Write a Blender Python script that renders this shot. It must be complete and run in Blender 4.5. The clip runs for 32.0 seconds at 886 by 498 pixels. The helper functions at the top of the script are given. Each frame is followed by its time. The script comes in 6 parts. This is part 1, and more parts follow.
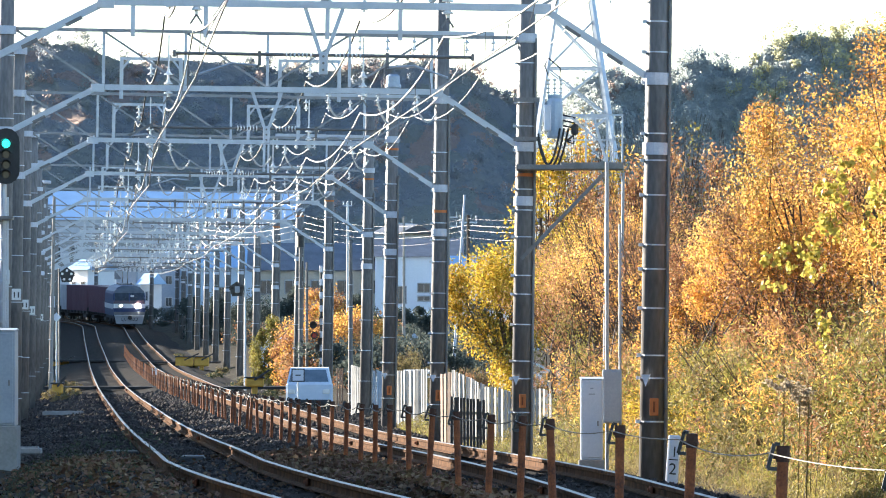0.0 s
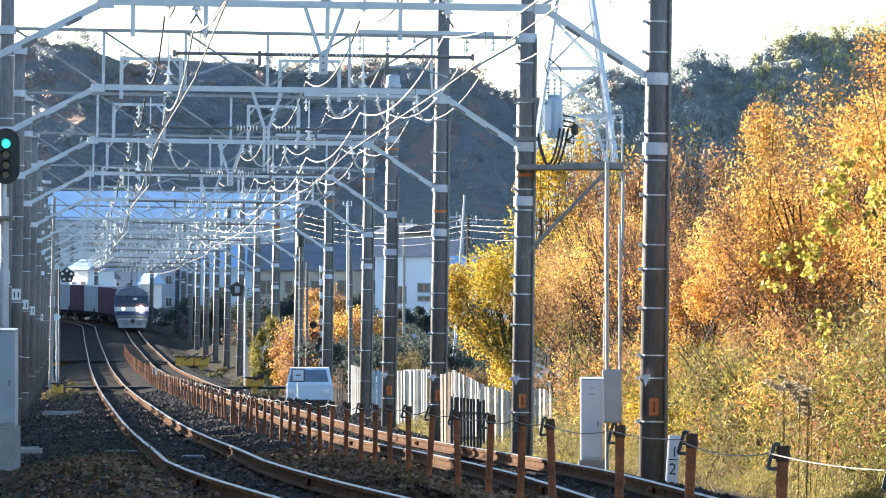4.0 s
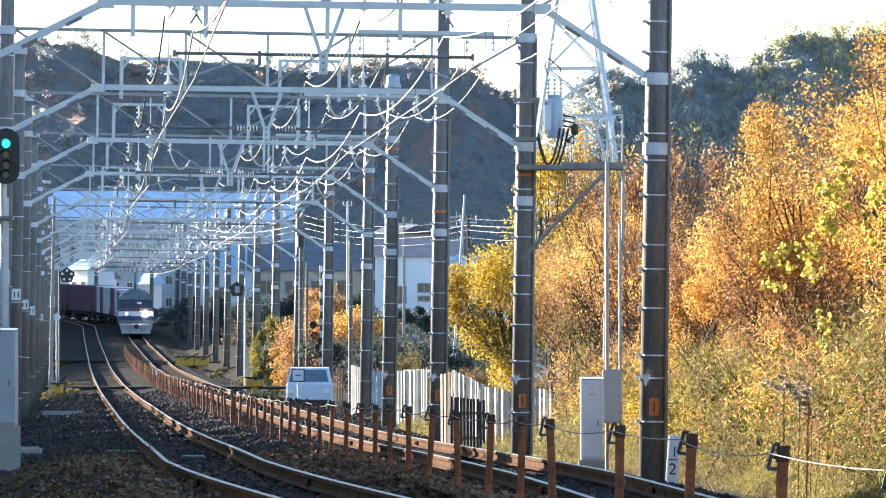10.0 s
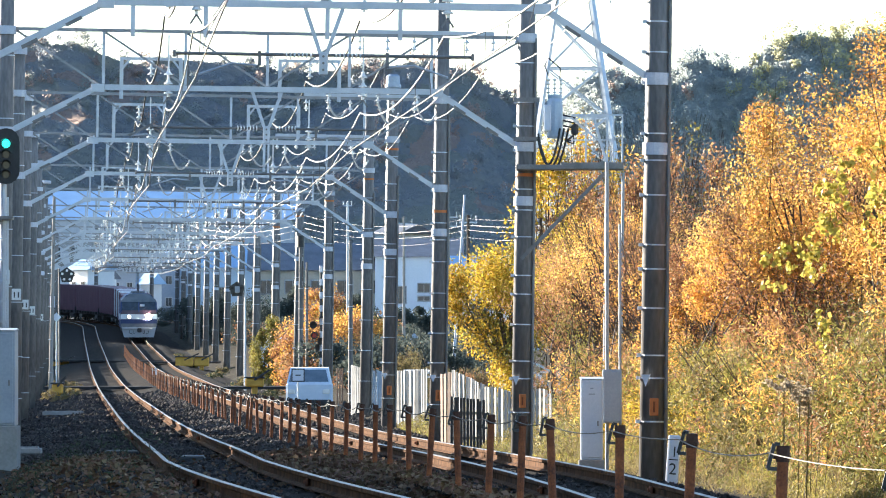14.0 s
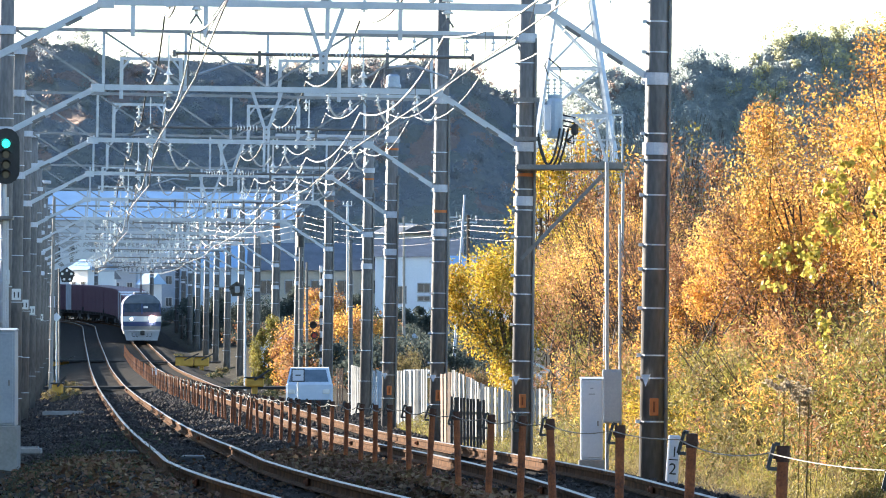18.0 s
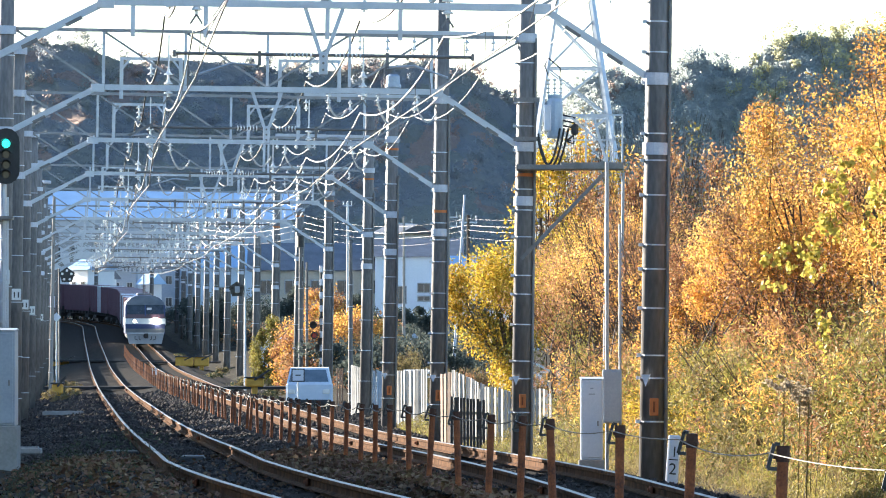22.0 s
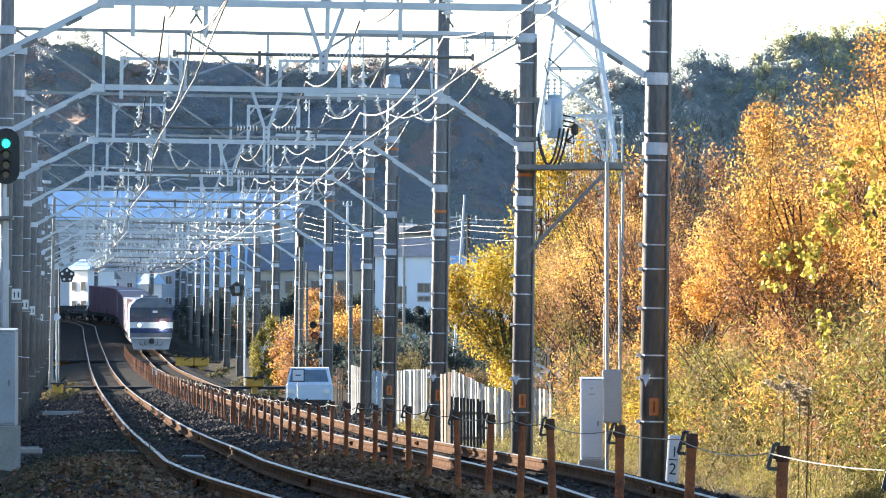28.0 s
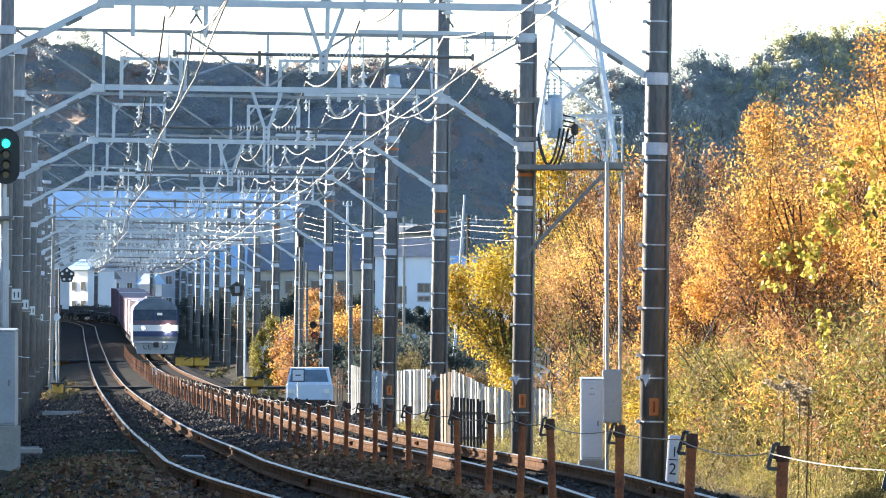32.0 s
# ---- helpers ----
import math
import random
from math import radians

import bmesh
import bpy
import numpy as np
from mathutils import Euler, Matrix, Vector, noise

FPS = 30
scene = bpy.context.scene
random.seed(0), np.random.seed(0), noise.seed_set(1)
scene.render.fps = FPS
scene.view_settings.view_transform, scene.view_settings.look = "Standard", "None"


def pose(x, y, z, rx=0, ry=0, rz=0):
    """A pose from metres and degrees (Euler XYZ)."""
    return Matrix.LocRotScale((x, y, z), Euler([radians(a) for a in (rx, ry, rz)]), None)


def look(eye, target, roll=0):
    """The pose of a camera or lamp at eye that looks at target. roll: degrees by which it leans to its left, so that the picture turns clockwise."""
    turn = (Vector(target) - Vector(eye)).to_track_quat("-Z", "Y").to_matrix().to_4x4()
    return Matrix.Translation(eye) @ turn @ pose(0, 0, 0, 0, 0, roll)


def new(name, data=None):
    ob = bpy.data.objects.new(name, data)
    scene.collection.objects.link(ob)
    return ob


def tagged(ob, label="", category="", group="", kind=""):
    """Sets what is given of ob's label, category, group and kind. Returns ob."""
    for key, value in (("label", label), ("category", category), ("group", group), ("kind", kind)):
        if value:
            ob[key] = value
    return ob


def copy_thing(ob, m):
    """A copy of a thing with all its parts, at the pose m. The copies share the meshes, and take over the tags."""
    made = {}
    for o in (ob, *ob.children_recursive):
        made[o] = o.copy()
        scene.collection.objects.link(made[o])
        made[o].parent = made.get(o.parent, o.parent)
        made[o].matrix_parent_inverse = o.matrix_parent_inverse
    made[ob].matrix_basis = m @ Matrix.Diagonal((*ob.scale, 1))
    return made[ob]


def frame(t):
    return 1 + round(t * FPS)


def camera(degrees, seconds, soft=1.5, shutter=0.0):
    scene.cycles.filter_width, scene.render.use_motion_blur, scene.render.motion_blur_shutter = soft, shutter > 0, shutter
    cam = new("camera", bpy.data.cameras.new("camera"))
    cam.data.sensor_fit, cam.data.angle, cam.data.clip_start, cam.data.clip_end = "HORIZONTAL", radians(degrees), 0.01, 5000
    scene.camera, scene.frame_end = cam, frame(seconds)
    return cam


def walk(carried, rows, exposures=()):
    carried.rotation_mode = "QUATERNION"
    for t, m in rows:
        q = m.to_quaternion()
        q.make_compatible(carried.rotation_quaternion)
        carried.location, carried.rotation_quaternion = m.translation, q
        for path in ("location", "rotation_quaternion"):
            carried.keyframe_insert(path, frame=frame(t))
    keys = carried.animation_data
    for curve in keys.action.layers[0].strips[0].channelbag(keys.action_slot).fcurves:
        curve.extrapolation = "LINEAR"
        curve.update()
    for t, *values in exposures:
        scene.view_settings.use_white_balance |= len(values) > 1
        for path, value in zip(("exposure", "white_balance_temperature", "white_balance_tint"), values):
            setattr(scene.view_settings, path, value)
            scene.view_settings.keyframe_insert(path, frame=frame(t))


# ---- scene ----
# The line is laid out by offset a (metres right of the base line), distance d along it and height h over the rail tops.
F_SLOPE = -0.0488
CURVE_AT, CURVE_R = 690.0, 450.0
PHI0 = math.atan(-F_SLOPE)
L_TRACK, R_TRACK = 1.66, 5.41

# ---- camera ----
cam = camera(6.648, 32.0, soft=1.02)
EYE = (0.0, 0.0, 1.3)
TILT = 90 + 0.730
walk(cam, [(0.0, pose(*EYE, TILT, 0, 0)), (32.0, pose(*EYE, TILT, 0, 0))], exposures=((0.0, 2.50, 5920, 10), (32.0, 2.50, 5920, 10)))

# ---- world, sun, exposure ----
SUN_LEFT, SUN_UP = 48.0, 15.0          # degrees left of the view, degrees above the ground
sky_world = bpy.data.worlds.new("sky")
scene.world = sky_world
sky_world.use_nodes = True
wn = sky_world.node_tree.nodes
sky = wn.new("ShaderNodeTexSky")
sky.sky_type = "NISHITA"
sky.sun_disc = False
sky.sun_elevation = radians(SUN_UP)
sky.sun_rotation = radians(-SUN_LEFT)
sky.air_density, sky.dust_density, sky.ozone_density = 1.0, 0.4, 2.0
wn["Background"].inputs[1].default_value = 0.07
sky_world.node_tree.links.new(sky.outputs[0], wn["Background"].inputs[0])
sun_dir = Vector((-math.sin(radians(SUN_LEFT)) * math.cos(radians(SUN_UP)),
                  math.cos(radians(SUN_LEFT)) * math.cos(radians(SUN_UP)), math.sin(radians(SUN_UP))))
sun = new("sun", bpy.data.lights.new("sun", "SUN"))
sun.data.energy, sun.data.angle, sun.data.color = 5.0, radians(0.5), (1.0, 0.87, 0.68)
sun.matrix_world = look(sun_dir * 100, (0, 0, 0))


# ---- materials ----
def mat(name, colors, rough=0.7, metal=0.0, scale=4.0, fine=40.0, bump=0.2, stretch=(1, 1, 1), spread=(0.35, 0.65), vary=0.0,
        translucent=0.0, glow=None, coat=0.0, gloss=0.5):
    """A surface of two or three tones mixed by noise at two scales, with a fine relief."""
    m = bpy.data.materials.new(name)
    m.use_nodes = True
    nt = m.node_tree
    bsdf = nt.nodes["Principled BSDF"]
    tc = nt.nodes.new("ShaderNodeTexCoord")
    mp = nt.nodes.new("ShaderNodeMapping")
    mp.inputs["Scale"].default_value = stretch
    nt.links.new(tc.outputs["Object"], mp.inputs[0])
    n1, n2 = nt.nodes.new("ShaderNodeTexNoise"), nt.nodes.new("ShaderNodeTexNoise")
    for n, s, det in ((n1, scale, 4.0), (n2, fine, 6.0)):
        n.inputs["Scale"].default_value, n.inputs["Detail"].default_value = s, det
        nt.links.new(mp.outputs[0], n.inputs["Vector"])
    mix = nt.nodes.new("ShaderNodeMath")
    mix.operation = "MULTIPLY_ADD"
    mix.inputs[1].default_value = 0.4
    nt.links.new(n2.outputs[0], mix.inputs[0])
    half = nt.nodes.new("ShaderNodeMath")
    half.operation = "MULTIPLY"
    half.inputs[1].default_value = 0.6
    nt.links.new(n1.outputs[0], half.inputs[0])
    nt.links.new(half.outputs[0], mix.inputs[2])
    ramp = nt.nodes.new("ShaderNodeValToRGB")
    els = ramp.color_ramp.elements
    while len(els) < len(colors):
        els.new(0.5)
    for i, (e, c) in enumerate(zip(els, colors)):
        e.position = spread[0] + (spread[1] - spread[0]) * i / max(1, len(colors) - 1)
        e.color = (*c, 1)
    nt.links.new(mix.outputs[0], ramp.inputs[0])
    out = ramp.outputs[0]
    if vary:
        hsv = nt.nodes.new("ShaderNodeHueSaturation")
        geo = nt.nodes.new("ShaderNodeNewGeometry")
        mr = nt.nodes.new("ShaderNodeMapRange")
        mr.inputs[3].default_value, mr.inputs[4].default_value = 1 - vary, 1 + vary
        nt.links.new(geo.outputs["Random Per Island"], mr.inputs[0])
        nt.links.new(mr.outputs[0], hsv.inputs["Value"])
        mr2 = nt.nodes.new("ShaderNodeMapRange")
        mr2.inputs[3].default_value, mr2.inputs[4].default_value = 0.5 - vary * 0.06, 0.5 + vary * 0.06
        wob = nt.nodes.new("ShaderNodeMath")
        wob.operation = "FRACT"
        sc = nt.nodes.new("ShaderNodeMath")
        sc.operation = "MULTIPLY"
        sc.inputs[1].default_value = 37.0
        nt.links.new(geo.outputs["Random Per Island"], sc.inputs[0])
        nt.links.new(sc.outputs[0], wob.inputs[0])
        nt.links.new(wob.outputs[0], mr2.inputs[0])
        nt.links.new(mr2.outputs[0], hsv.inputs["Hue"])
        nt.links.new(out, hsv.inputs["Color"])
        out = hsv.outputs[0]
    nt.links.new(out, bsdf.inputs["Base Color"])
    bsdf.inputs["Roughness"].default_value, bsdf.inputs["Metallic"].default_value = rough, metal
    bsdf.inputs["Specular IOR Level"].default_value = gloss
    bsdf.inputs["Coat Weight"].default_value = coat
    if bump:
        bp = nt.nodes.new("ShaderNodeBump")
        bp.inputs["Strength"].default_value = bump
        bp.inputs["Distance"].default_value = 0.01
        nt.links.new(n2.outputs[0], bp.inputs["Height"])
        nt.links.new(bp.outputs[0], bsdf.inputs["Normal"])
    if glow:
        bsdf.inputs["Emission Color"].default_value = (*glow[:3], 1)
        bsdf.inputs["Emission Strength"].default_value = glow[3]
    if translucent:
        tr = nt.nodes.new("ShaderNodeBsdfTranslucent")
        nt.links.new(out, tr.inputs[0])
        ms = nt.nodes.new("ShaderNodeMixShader")
        ms.inputs[0].default_value = translucent
        nt.links.new(bsdf.outputs[0], ms.inputs[1])
        nt.links.new(tr.outputs[0], ms.inputs[2])
        nt.links.new(ms.outputs[0], nt.nodes["Material Output"].inputs[0])
    return m


CONCRETE_POLE = mat("weathered_concrete", [(0.08, 0.073, 0.07), (0.14, 0.128, 0.122), (0.23, 0.21, 0.20)], 0.55, scale=1.2, fine=18, stretch=(1, 1, 0.25))
STEEL_MID = mat("weathered_steel", [(0.24, 0.24, 0.25), (0.36, 0.36, 0.37)], 0.5, 0.35, scale=3, fine=50, bump=0.08)
GALV = mat("galvanised_steel", [(0.44, 0.47, 0.52), (0.57, 0.60, 0.65)], 0.42, 0.35, scale=3, fine=60, bump=0.08)
GALV_DARK = mat("dull_steel", [(0.16, 0.15, 0.14), (0.27, 0.26, 0.25)], 0.6, 0.4, scale=3, fine=50, bump=0.1)
WHITE_BAND = mat("white_clamp_paint", [(0.44, 0.46, 0.52), (0.60, 0.62, 0.67)], 0.5, scale=5, fine=40, bump=0.05)
RUST_DARK = mat("dark_rusted_steel", [(0.03, 0.014, 0.009), (0.08, 0.03, 0.014)], 0.85, scale=8, fine=70, bump=0.4)
RUST = mat("rusted_steel", [(0.06, 0.02, 0.009), (0.18, 0.05, 0.014), (0.31, 0.095, 0.025)], 0.85, scale=6, fine=70, bump=0.4)
RAIL_SIDE = mat("rusty_rail", [(0.03, 0.017, 0.011), (0.13, 0.068, 0.036)], 0.95, 0.0, scale=4, fine=50, bump=0.15, gloss=0.03)
RAIL_TOP = mat("polished_rail_head", [(0.15, 0.125, 0.105), (0.26, 0.22, 0.185)], 0.5, 1.0, scale=5, fine=30, bump=0.02)
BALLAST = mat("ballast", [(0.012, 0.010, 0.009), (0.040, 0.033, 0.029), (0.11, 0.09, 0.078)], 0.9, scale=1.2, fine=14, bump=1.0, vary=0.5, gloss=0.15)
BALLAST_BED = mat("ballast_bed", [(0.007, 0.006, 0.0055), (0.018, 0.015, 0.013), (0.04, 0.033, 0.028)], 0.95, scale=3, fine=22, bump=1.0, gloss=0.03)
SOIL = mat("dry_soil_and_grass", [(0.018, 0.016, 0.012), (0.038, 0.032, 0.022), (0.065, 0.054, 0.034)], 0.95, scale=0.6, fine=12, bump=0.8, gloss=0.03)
CREAM_WIRE = mat("wire", [(0.13, 0.12, 0.11), (0.20, 0.185, 0.17)], 0.45, 0.4, bump=0)
PALE_WIRE = mat("aluminium_wire", [(0.46, 0.45, 0.42), (0.58, 0.57, 0.54)], 0.45, 0.3, bump=0)
DARK_WIRE = mat("dark_wire", [(0.05, 0.045, 0.04), (0.09, 0.08, 0.07)], 0.55, 0.2, bump=0)
PORCELAIN = mat("porcelain", [(0.72, 0.72, 0.70), (0.82, 0.82, 0.80)], 0.2, bump=0)
GREY_BOX = mat("grey_painted_steel", [(0.27, 0.30, 0.34), (0.36, 0.39, 0.43)], 0.45, scale=1.5, fine=30, bump=0.05)
# White paint with the blue of shade put into its colour.
WHITE_BOX = mat("shade_blue_white_steel", [(0.55, 0.58, 0.65), (0.66, 0.69, 0.75)], 0.45, scale=1.5, fine=30, bump=0.05)
BLACK = mat("black_paint", [(0.012, 0.012, 0.013), (0.03, 0.03, 0.032)], 0.5, scale=5, fine=30, bump=0.05)
ORANGE = mat("orange_plate", [(0.46, 0.12, 0.02), (0.58, 0.17, 0.03)], 0.5, scale=8, fine=40, bump=0.03)
YELLOW = mat("yellow_paint", [(0.56, 0.29, 0.03), (0.68, 0.37, 0.05)], 0.55, scale=5, fine=40, bump=0.05)


# ---- building helpers ----
PROFILE_D = (0, 65, 86, 113, 136, 160, 254, 313, 380, 435, 485, 614, 690, 745, 800, 880, 1400)
PROFILE_Z = (0.05, 0.03, 0.02, -0.12, -0.22, -0.29, -0.36, -0.33, -0.12, 0.15, 0.62, 1.90, 3.02, 3.95, 4.52, 4.8, 5.2)


def zr(d):
    """The height of the rail tops at the distance d: the line dips, then climbs."""
    return float(sum(np.interp(d + o, PROFILE_D, PROFILE_Z) for o in (-16, -8, 0, 8, 16)) / 5)


def on(a, d, h=0.0):
    return Vector((a + F_SLOPE * d, d, zr(d) + h))


def along(s):
    """Plan point (base line), heading and rail height after s metres of line, straight first and then curving left."""
    if s <= CURVE_AT:
        return Vector((F_SLOPE * s, s)), PHI0
    phi = PHI0 + (s - CURVE_AT) / CURVE_R
    x = F_SLOPE * CURVE_AT - CURVE_R * (math.cos(PHI0) - math.cos(phi))
    y = CURVE_AT + CURVE_R * (math.sin(phi) - math.sin(PHI0))
    return Vector((x, y)), phi


def near_bend(a, s):
    """The left-hand track swings a little to the right close by."""
    return 0.9 * max(0.0, (88 - s) / 24) ** 1.6 if a < 3.3 else 0.0


def cross_fall(a, s):
    """The train's track lies a little lower near by."""
    side = max(0.0, min(1.0, (a - 2.5) / 2))
    return 0.085 * side * max(0.0, min(1.0, (230 - s) / 80)) + 0.11 * side * max(0.0, min(1.0, (s - 380) / 80)) + 0.06 * max(0.0, min(1.0, (84 - s) / 18))


def line_point(a, s, h=0.0):
    p, phi = along(s)
    a = a + near_bend(a, s)
    return Vector((p.x + a * math.cos(phi), p.y + a * math.sin(phi), zr(s) + h - cross_fall(a, s)))


def link(name, bm, material, parent=None, label="", smooth=False):
    me = bpy.data.meshes.new(name)
    if smooth:
        for f in bm.faces:
            f.smooth = True
    bm.to_mesh(me)
    bm.free()
    me.materials.append(material)
    ob = new(name, me)
    if parent is not None:
        ob.parent = parent
    if label:
        ob["label"] = label
    return ob


def part(name, bm, material, parent, label="", smooth=False):
    return link(name, bm, material, parent, label, smooth)


def thing(name, place, label, category, group="", kind="", rz=0.0, ry=0.0):
    ob = new(name)
    ob.empty_display_size = 0.3
    ob.matrix_basis = Matrix.Translation(place) @ pose(0, 0, 0, 0, ry, rz)
    return tagged(ob, label, category, group, kind)


def box(bm, c, size, rz=0.0, bevel=0.0, rx=0.0, ry=0.0):
    m = Matrix.Translation(c) @ pose(0, 0, 0, rx, ry, rz) @ Matrix.Diagonal((*size, 1))
    r = bmesh.ops.create_cube(bm, size=1.0, matrix=m)
    if bevel:
        edges = {e for v in r["verts"] for e in v.link_edges}
        bmesh.ops.bevel(bm, geom=list(edges), offset=bevel, segments=1, affect="EDGES")
    return bm


def rod(bm, p, q, r0, r1=None, seg=8, caps=True):
    p, q = Vector(p), Vector(q)
    v = q - p
    m = Matrix.Translation((p + q) / 2) @ v.to_track_quat("Z", "Y").to_matrix().to_4x4()
    bmesh.ops.create_cone(bm, cap_ends=caps, segments=seg, radius1=r0, radius2=r0 if r1 is None else r1, depth=v.length, matrix=m)
    return bm


def bar(bm, p, q, w, h):
    """A straight member of rectangular section from p to q."""
    p, q = Vector(p), Vector(q)
    v = q - p
    m = Matrix.Translation((p + q) / 2) @ v.to_track_quat("X", "Z").to_matrix().to_4x4() @ Matrix.Diagonal((v.length, w, h, 1))
    bmesh.ops.create_cube(bm, size=1.0, matrix=m)
    return bm


def tube(bm, pts, r, seg=5):
    """A round cord through the points."""
    pts = [Vector(p) for p in pts]
    rings = []
    for i, p in enumerate(pts):
        t = (pts[min(i + 1, len(pts) - 1)] - pts[max(i - 1, 0)]).normalized()
        side = t.cross(Vector((0, 0, 1)))
        side = side.normalized() if side.length > 1e-4 else Vector((1, 0, 0))
        up = side.cross(t)
        rr = r[i] if isinstance(r, (list, tuple)) else r
        rings.append([bm.verts.new(p + rr * (math.cos(2 * math.pi * k / seg) * side + math.sin(2 * math.pi * k / seg) * up)) for k in range(seg)])
    for a, b in zip(rings, rings[1:]):
        for k in range(seg):
            bm.faces.new((a[k], a[(k + 1) % seg], b[(k + 1) % seg], b[k]))
    bm.faces.new(rings[0][::-1])
    bm.faces.new(rings[-1])
    return bm


def lathe(bm, profile, c=(0, 0, 0), seg=12):
    """A turned body: (radius, height) pairs round a vertical axis."""
    c = Vector(c)
    rings = [[bm.verts.new(c + Vector((r * math.cos(2 * math.pi * k / seg), r * math.sin(2 * math.pi * k / seg), z))) for k in range(seg)]
             for r, z in profile]
    for a, b in zip(rings, rings[1:]):
        for k in range(seg):
            bm.faces.new((a[k], a[(k + 1) % seg], b[(k + 1) % seg], b[k]))
    bm.faces.new(rings[0][::-1])
    bm.faces.new(rings[-1])
    return bm


def sag(p, q, drop, n=10):
    p, q = Vector(p), Vector(q)
    return [p.lerp(q, i / n) - Vector((0, 0, 4 * drop * (i / n) * (1 - i / n))) for i in range(n + 1)]


def B():
    return bmesh.new()


def quads(name, verts, material, parent=None, label="", tris=False):
    """A mesh of many loose quads (or triangles) from an array of corners."""
    k = 3 if tris else 4
    n = len(verts) // k
    me = bpy.data.meshes.new(name)
    me.vertices.add(n * k)
    me.vertices.foreach_set("co", np.asarray(verts, dtype=np.float32).ravel())
    me.loops.add(n * k)
    me.loops.foreach_set("vertex_index", np.arange(n * k, dtype=np.int32))
    me.polygons.add(n)
    me.polygons.foreach_set("loop_start", np.arange(0, n * k, k, dtype=np.int32))
    me.polygons.foreach_set("loop_total", np.full(n, k, dtype=np.int32))
    me.update()
    me.validate()
    me.materials.append(material)
    ob = new(name, me)
    if parent is not None:
        ob.parent = parent
    if label:
        ob["label"] = label
    return ob


RNG = np.random.default_rng(7)


def leaf_corners(centres, size, flat=0.0, long=1.6, upright=0.0):
    """Corners of one pointed leaf at each centre, turned at random."""
    n = len(centres)
    u = RNG.normal(size=(n, 3))
    u[:, 2] *= 1 - flat
    u /= np.linalg.norm(u, axis=1, keepdims=True)
    w = RNG.normal(size=(n, 3))
    v = np.cross(u, w)
    v /= np.linalg.norm(v, axis=1, keepdims=True)
    s = (size * RNG.uniform(0.6, 1.3, n))[:, None]
    c = np.asarray(centres)
    if upright:
        u = u * (1 - upright) + np.array([0, 0, 1.0]) * upright
        u /= np.linalg.norm(u, axis=1, keepdims=True)
        v = np.cross(u, w)
        v /= np.linalg.norm(v, axis=1, keepdims=True)
    return np.stack([c - u * s * long / 2, c + v * s / 2, c + u * s * long / 2, c - v * s / 2], axis=1).reshape(-1, 3)


# ---- ground, ballast bed and rails ----
def ground_height(a, d):
    h = -0.75
    if a < 2:
        h = -0.75 + 0.45 * max(0.0, min(1.0, (190 - d) / 60)) * max(0.0, min(1.0, (1 - a) / 1.5))
    if a > 9:
        h = -0.75 + 0.45 * min(1.0, (a - 9) / 2)
    return zr(d) + h


def make_ground():
    d_steps = list(np.arange(-60, 200, 4.0)) + list(np.arange(200, 760, 14.0)) + [780, 840, 920, 1100, 1500, 2200, 3200, 4800]
    a_steps = [-2400, -900, -400, -200, -100, -60, -36, -22, -14, -9, -6, -4.5, -3, -2, -1, 0, 2, 5, 8, 9, 10, 11, 12.5, 14, 18, 24, 34, 50, 80, 160, 400, 900, 2400]
    bm = B()
    rows = []
    for d in d_steps:
        rows.append([bm.verts.new((a + F_SLOPE * min(d, 760), d, ground_height(a, d) + 0.05 * noise.noise((a * 0.7, d * 0.2, 0)))) for a in a_steps])
    for r, s in zip(rows, rows[1:]):
        for i in range(len(a_steps) - 1):
            bm.faces.new((r[i], r[i + 1], s[i + 1], s[i]))
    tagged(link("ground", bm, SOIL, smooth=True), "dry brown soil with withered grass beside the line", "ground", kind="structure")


make_ground()

BED = ((-1.6, -0.50), (-0.6, -0.33), (0.1, -0.22), (0.7, -0.17), (1.1, -0.20), (1.66, -0.22), (2.2, -0.20), (2.8, -0.15), (3.4, -0.06), (4.0, -0.13),
       (4.8, -0.20), (5.41, -0.22), (6.0, -0.20), (6.9, -0.20), (7.6, -0.42), (8.7, -0.62), (9.6, -0.72))


def bed_height(a):
    return float(np.interp(a, [p[0] for p in BED], [p[1] for p in BED]))


def near_heap(a, d):
    """Litter and earth heaped along the fence and the outer shoulder near by."""
    h = 0.16 * math.exp(-((a - 3.4) / 0.6) ** 2) * max(0.0, min(1.0, (90 - d) / 30))
    h += 0.20 * math.exp(-((a - 0.15) / 0.7) ** 2) * math.exp(-((d - 82) / 12) ** 2)
    return h


def make_bed():
    bm = B()
    s_steps = list(np.arange(30, 150, 1.0)) + list(np.arange(150, 400, 4.0)) + list(np.arange(400, 905, 10.0))
    a_steps = list(np.arange(-1.6, 9.61, 0.2))
    rows = []
    for s in s_steps:
        row = []
        for a in a_steps:
            h = bed_height(a) + near_heap(a, s) + 0.05 * noise.noise((a * 2.1, s * 0.9, 3)) + 0.03 * noise.noise((a * 6.1, s * 3.1, 5))
            row.append(bm.verts.new(line_point(a + (near_bend(0, s) * max(0, 1 - abs(a - 1.66) / 1.6)), s, 0) + Vector((0, 0, h))
                                    if a >= 3.3 else line_point(a, s, h)))
        rows.append(row)
    for r, s in zip(rows, rows[1:]):
        for i in range(len(a_steps) - 1):
            bm.faces.new((r[i], r[i + 1], s[i + 1], s[i]))
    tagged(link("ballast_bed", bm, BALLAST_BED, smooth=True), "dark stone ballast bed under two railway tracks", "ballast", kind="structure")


make_bed()

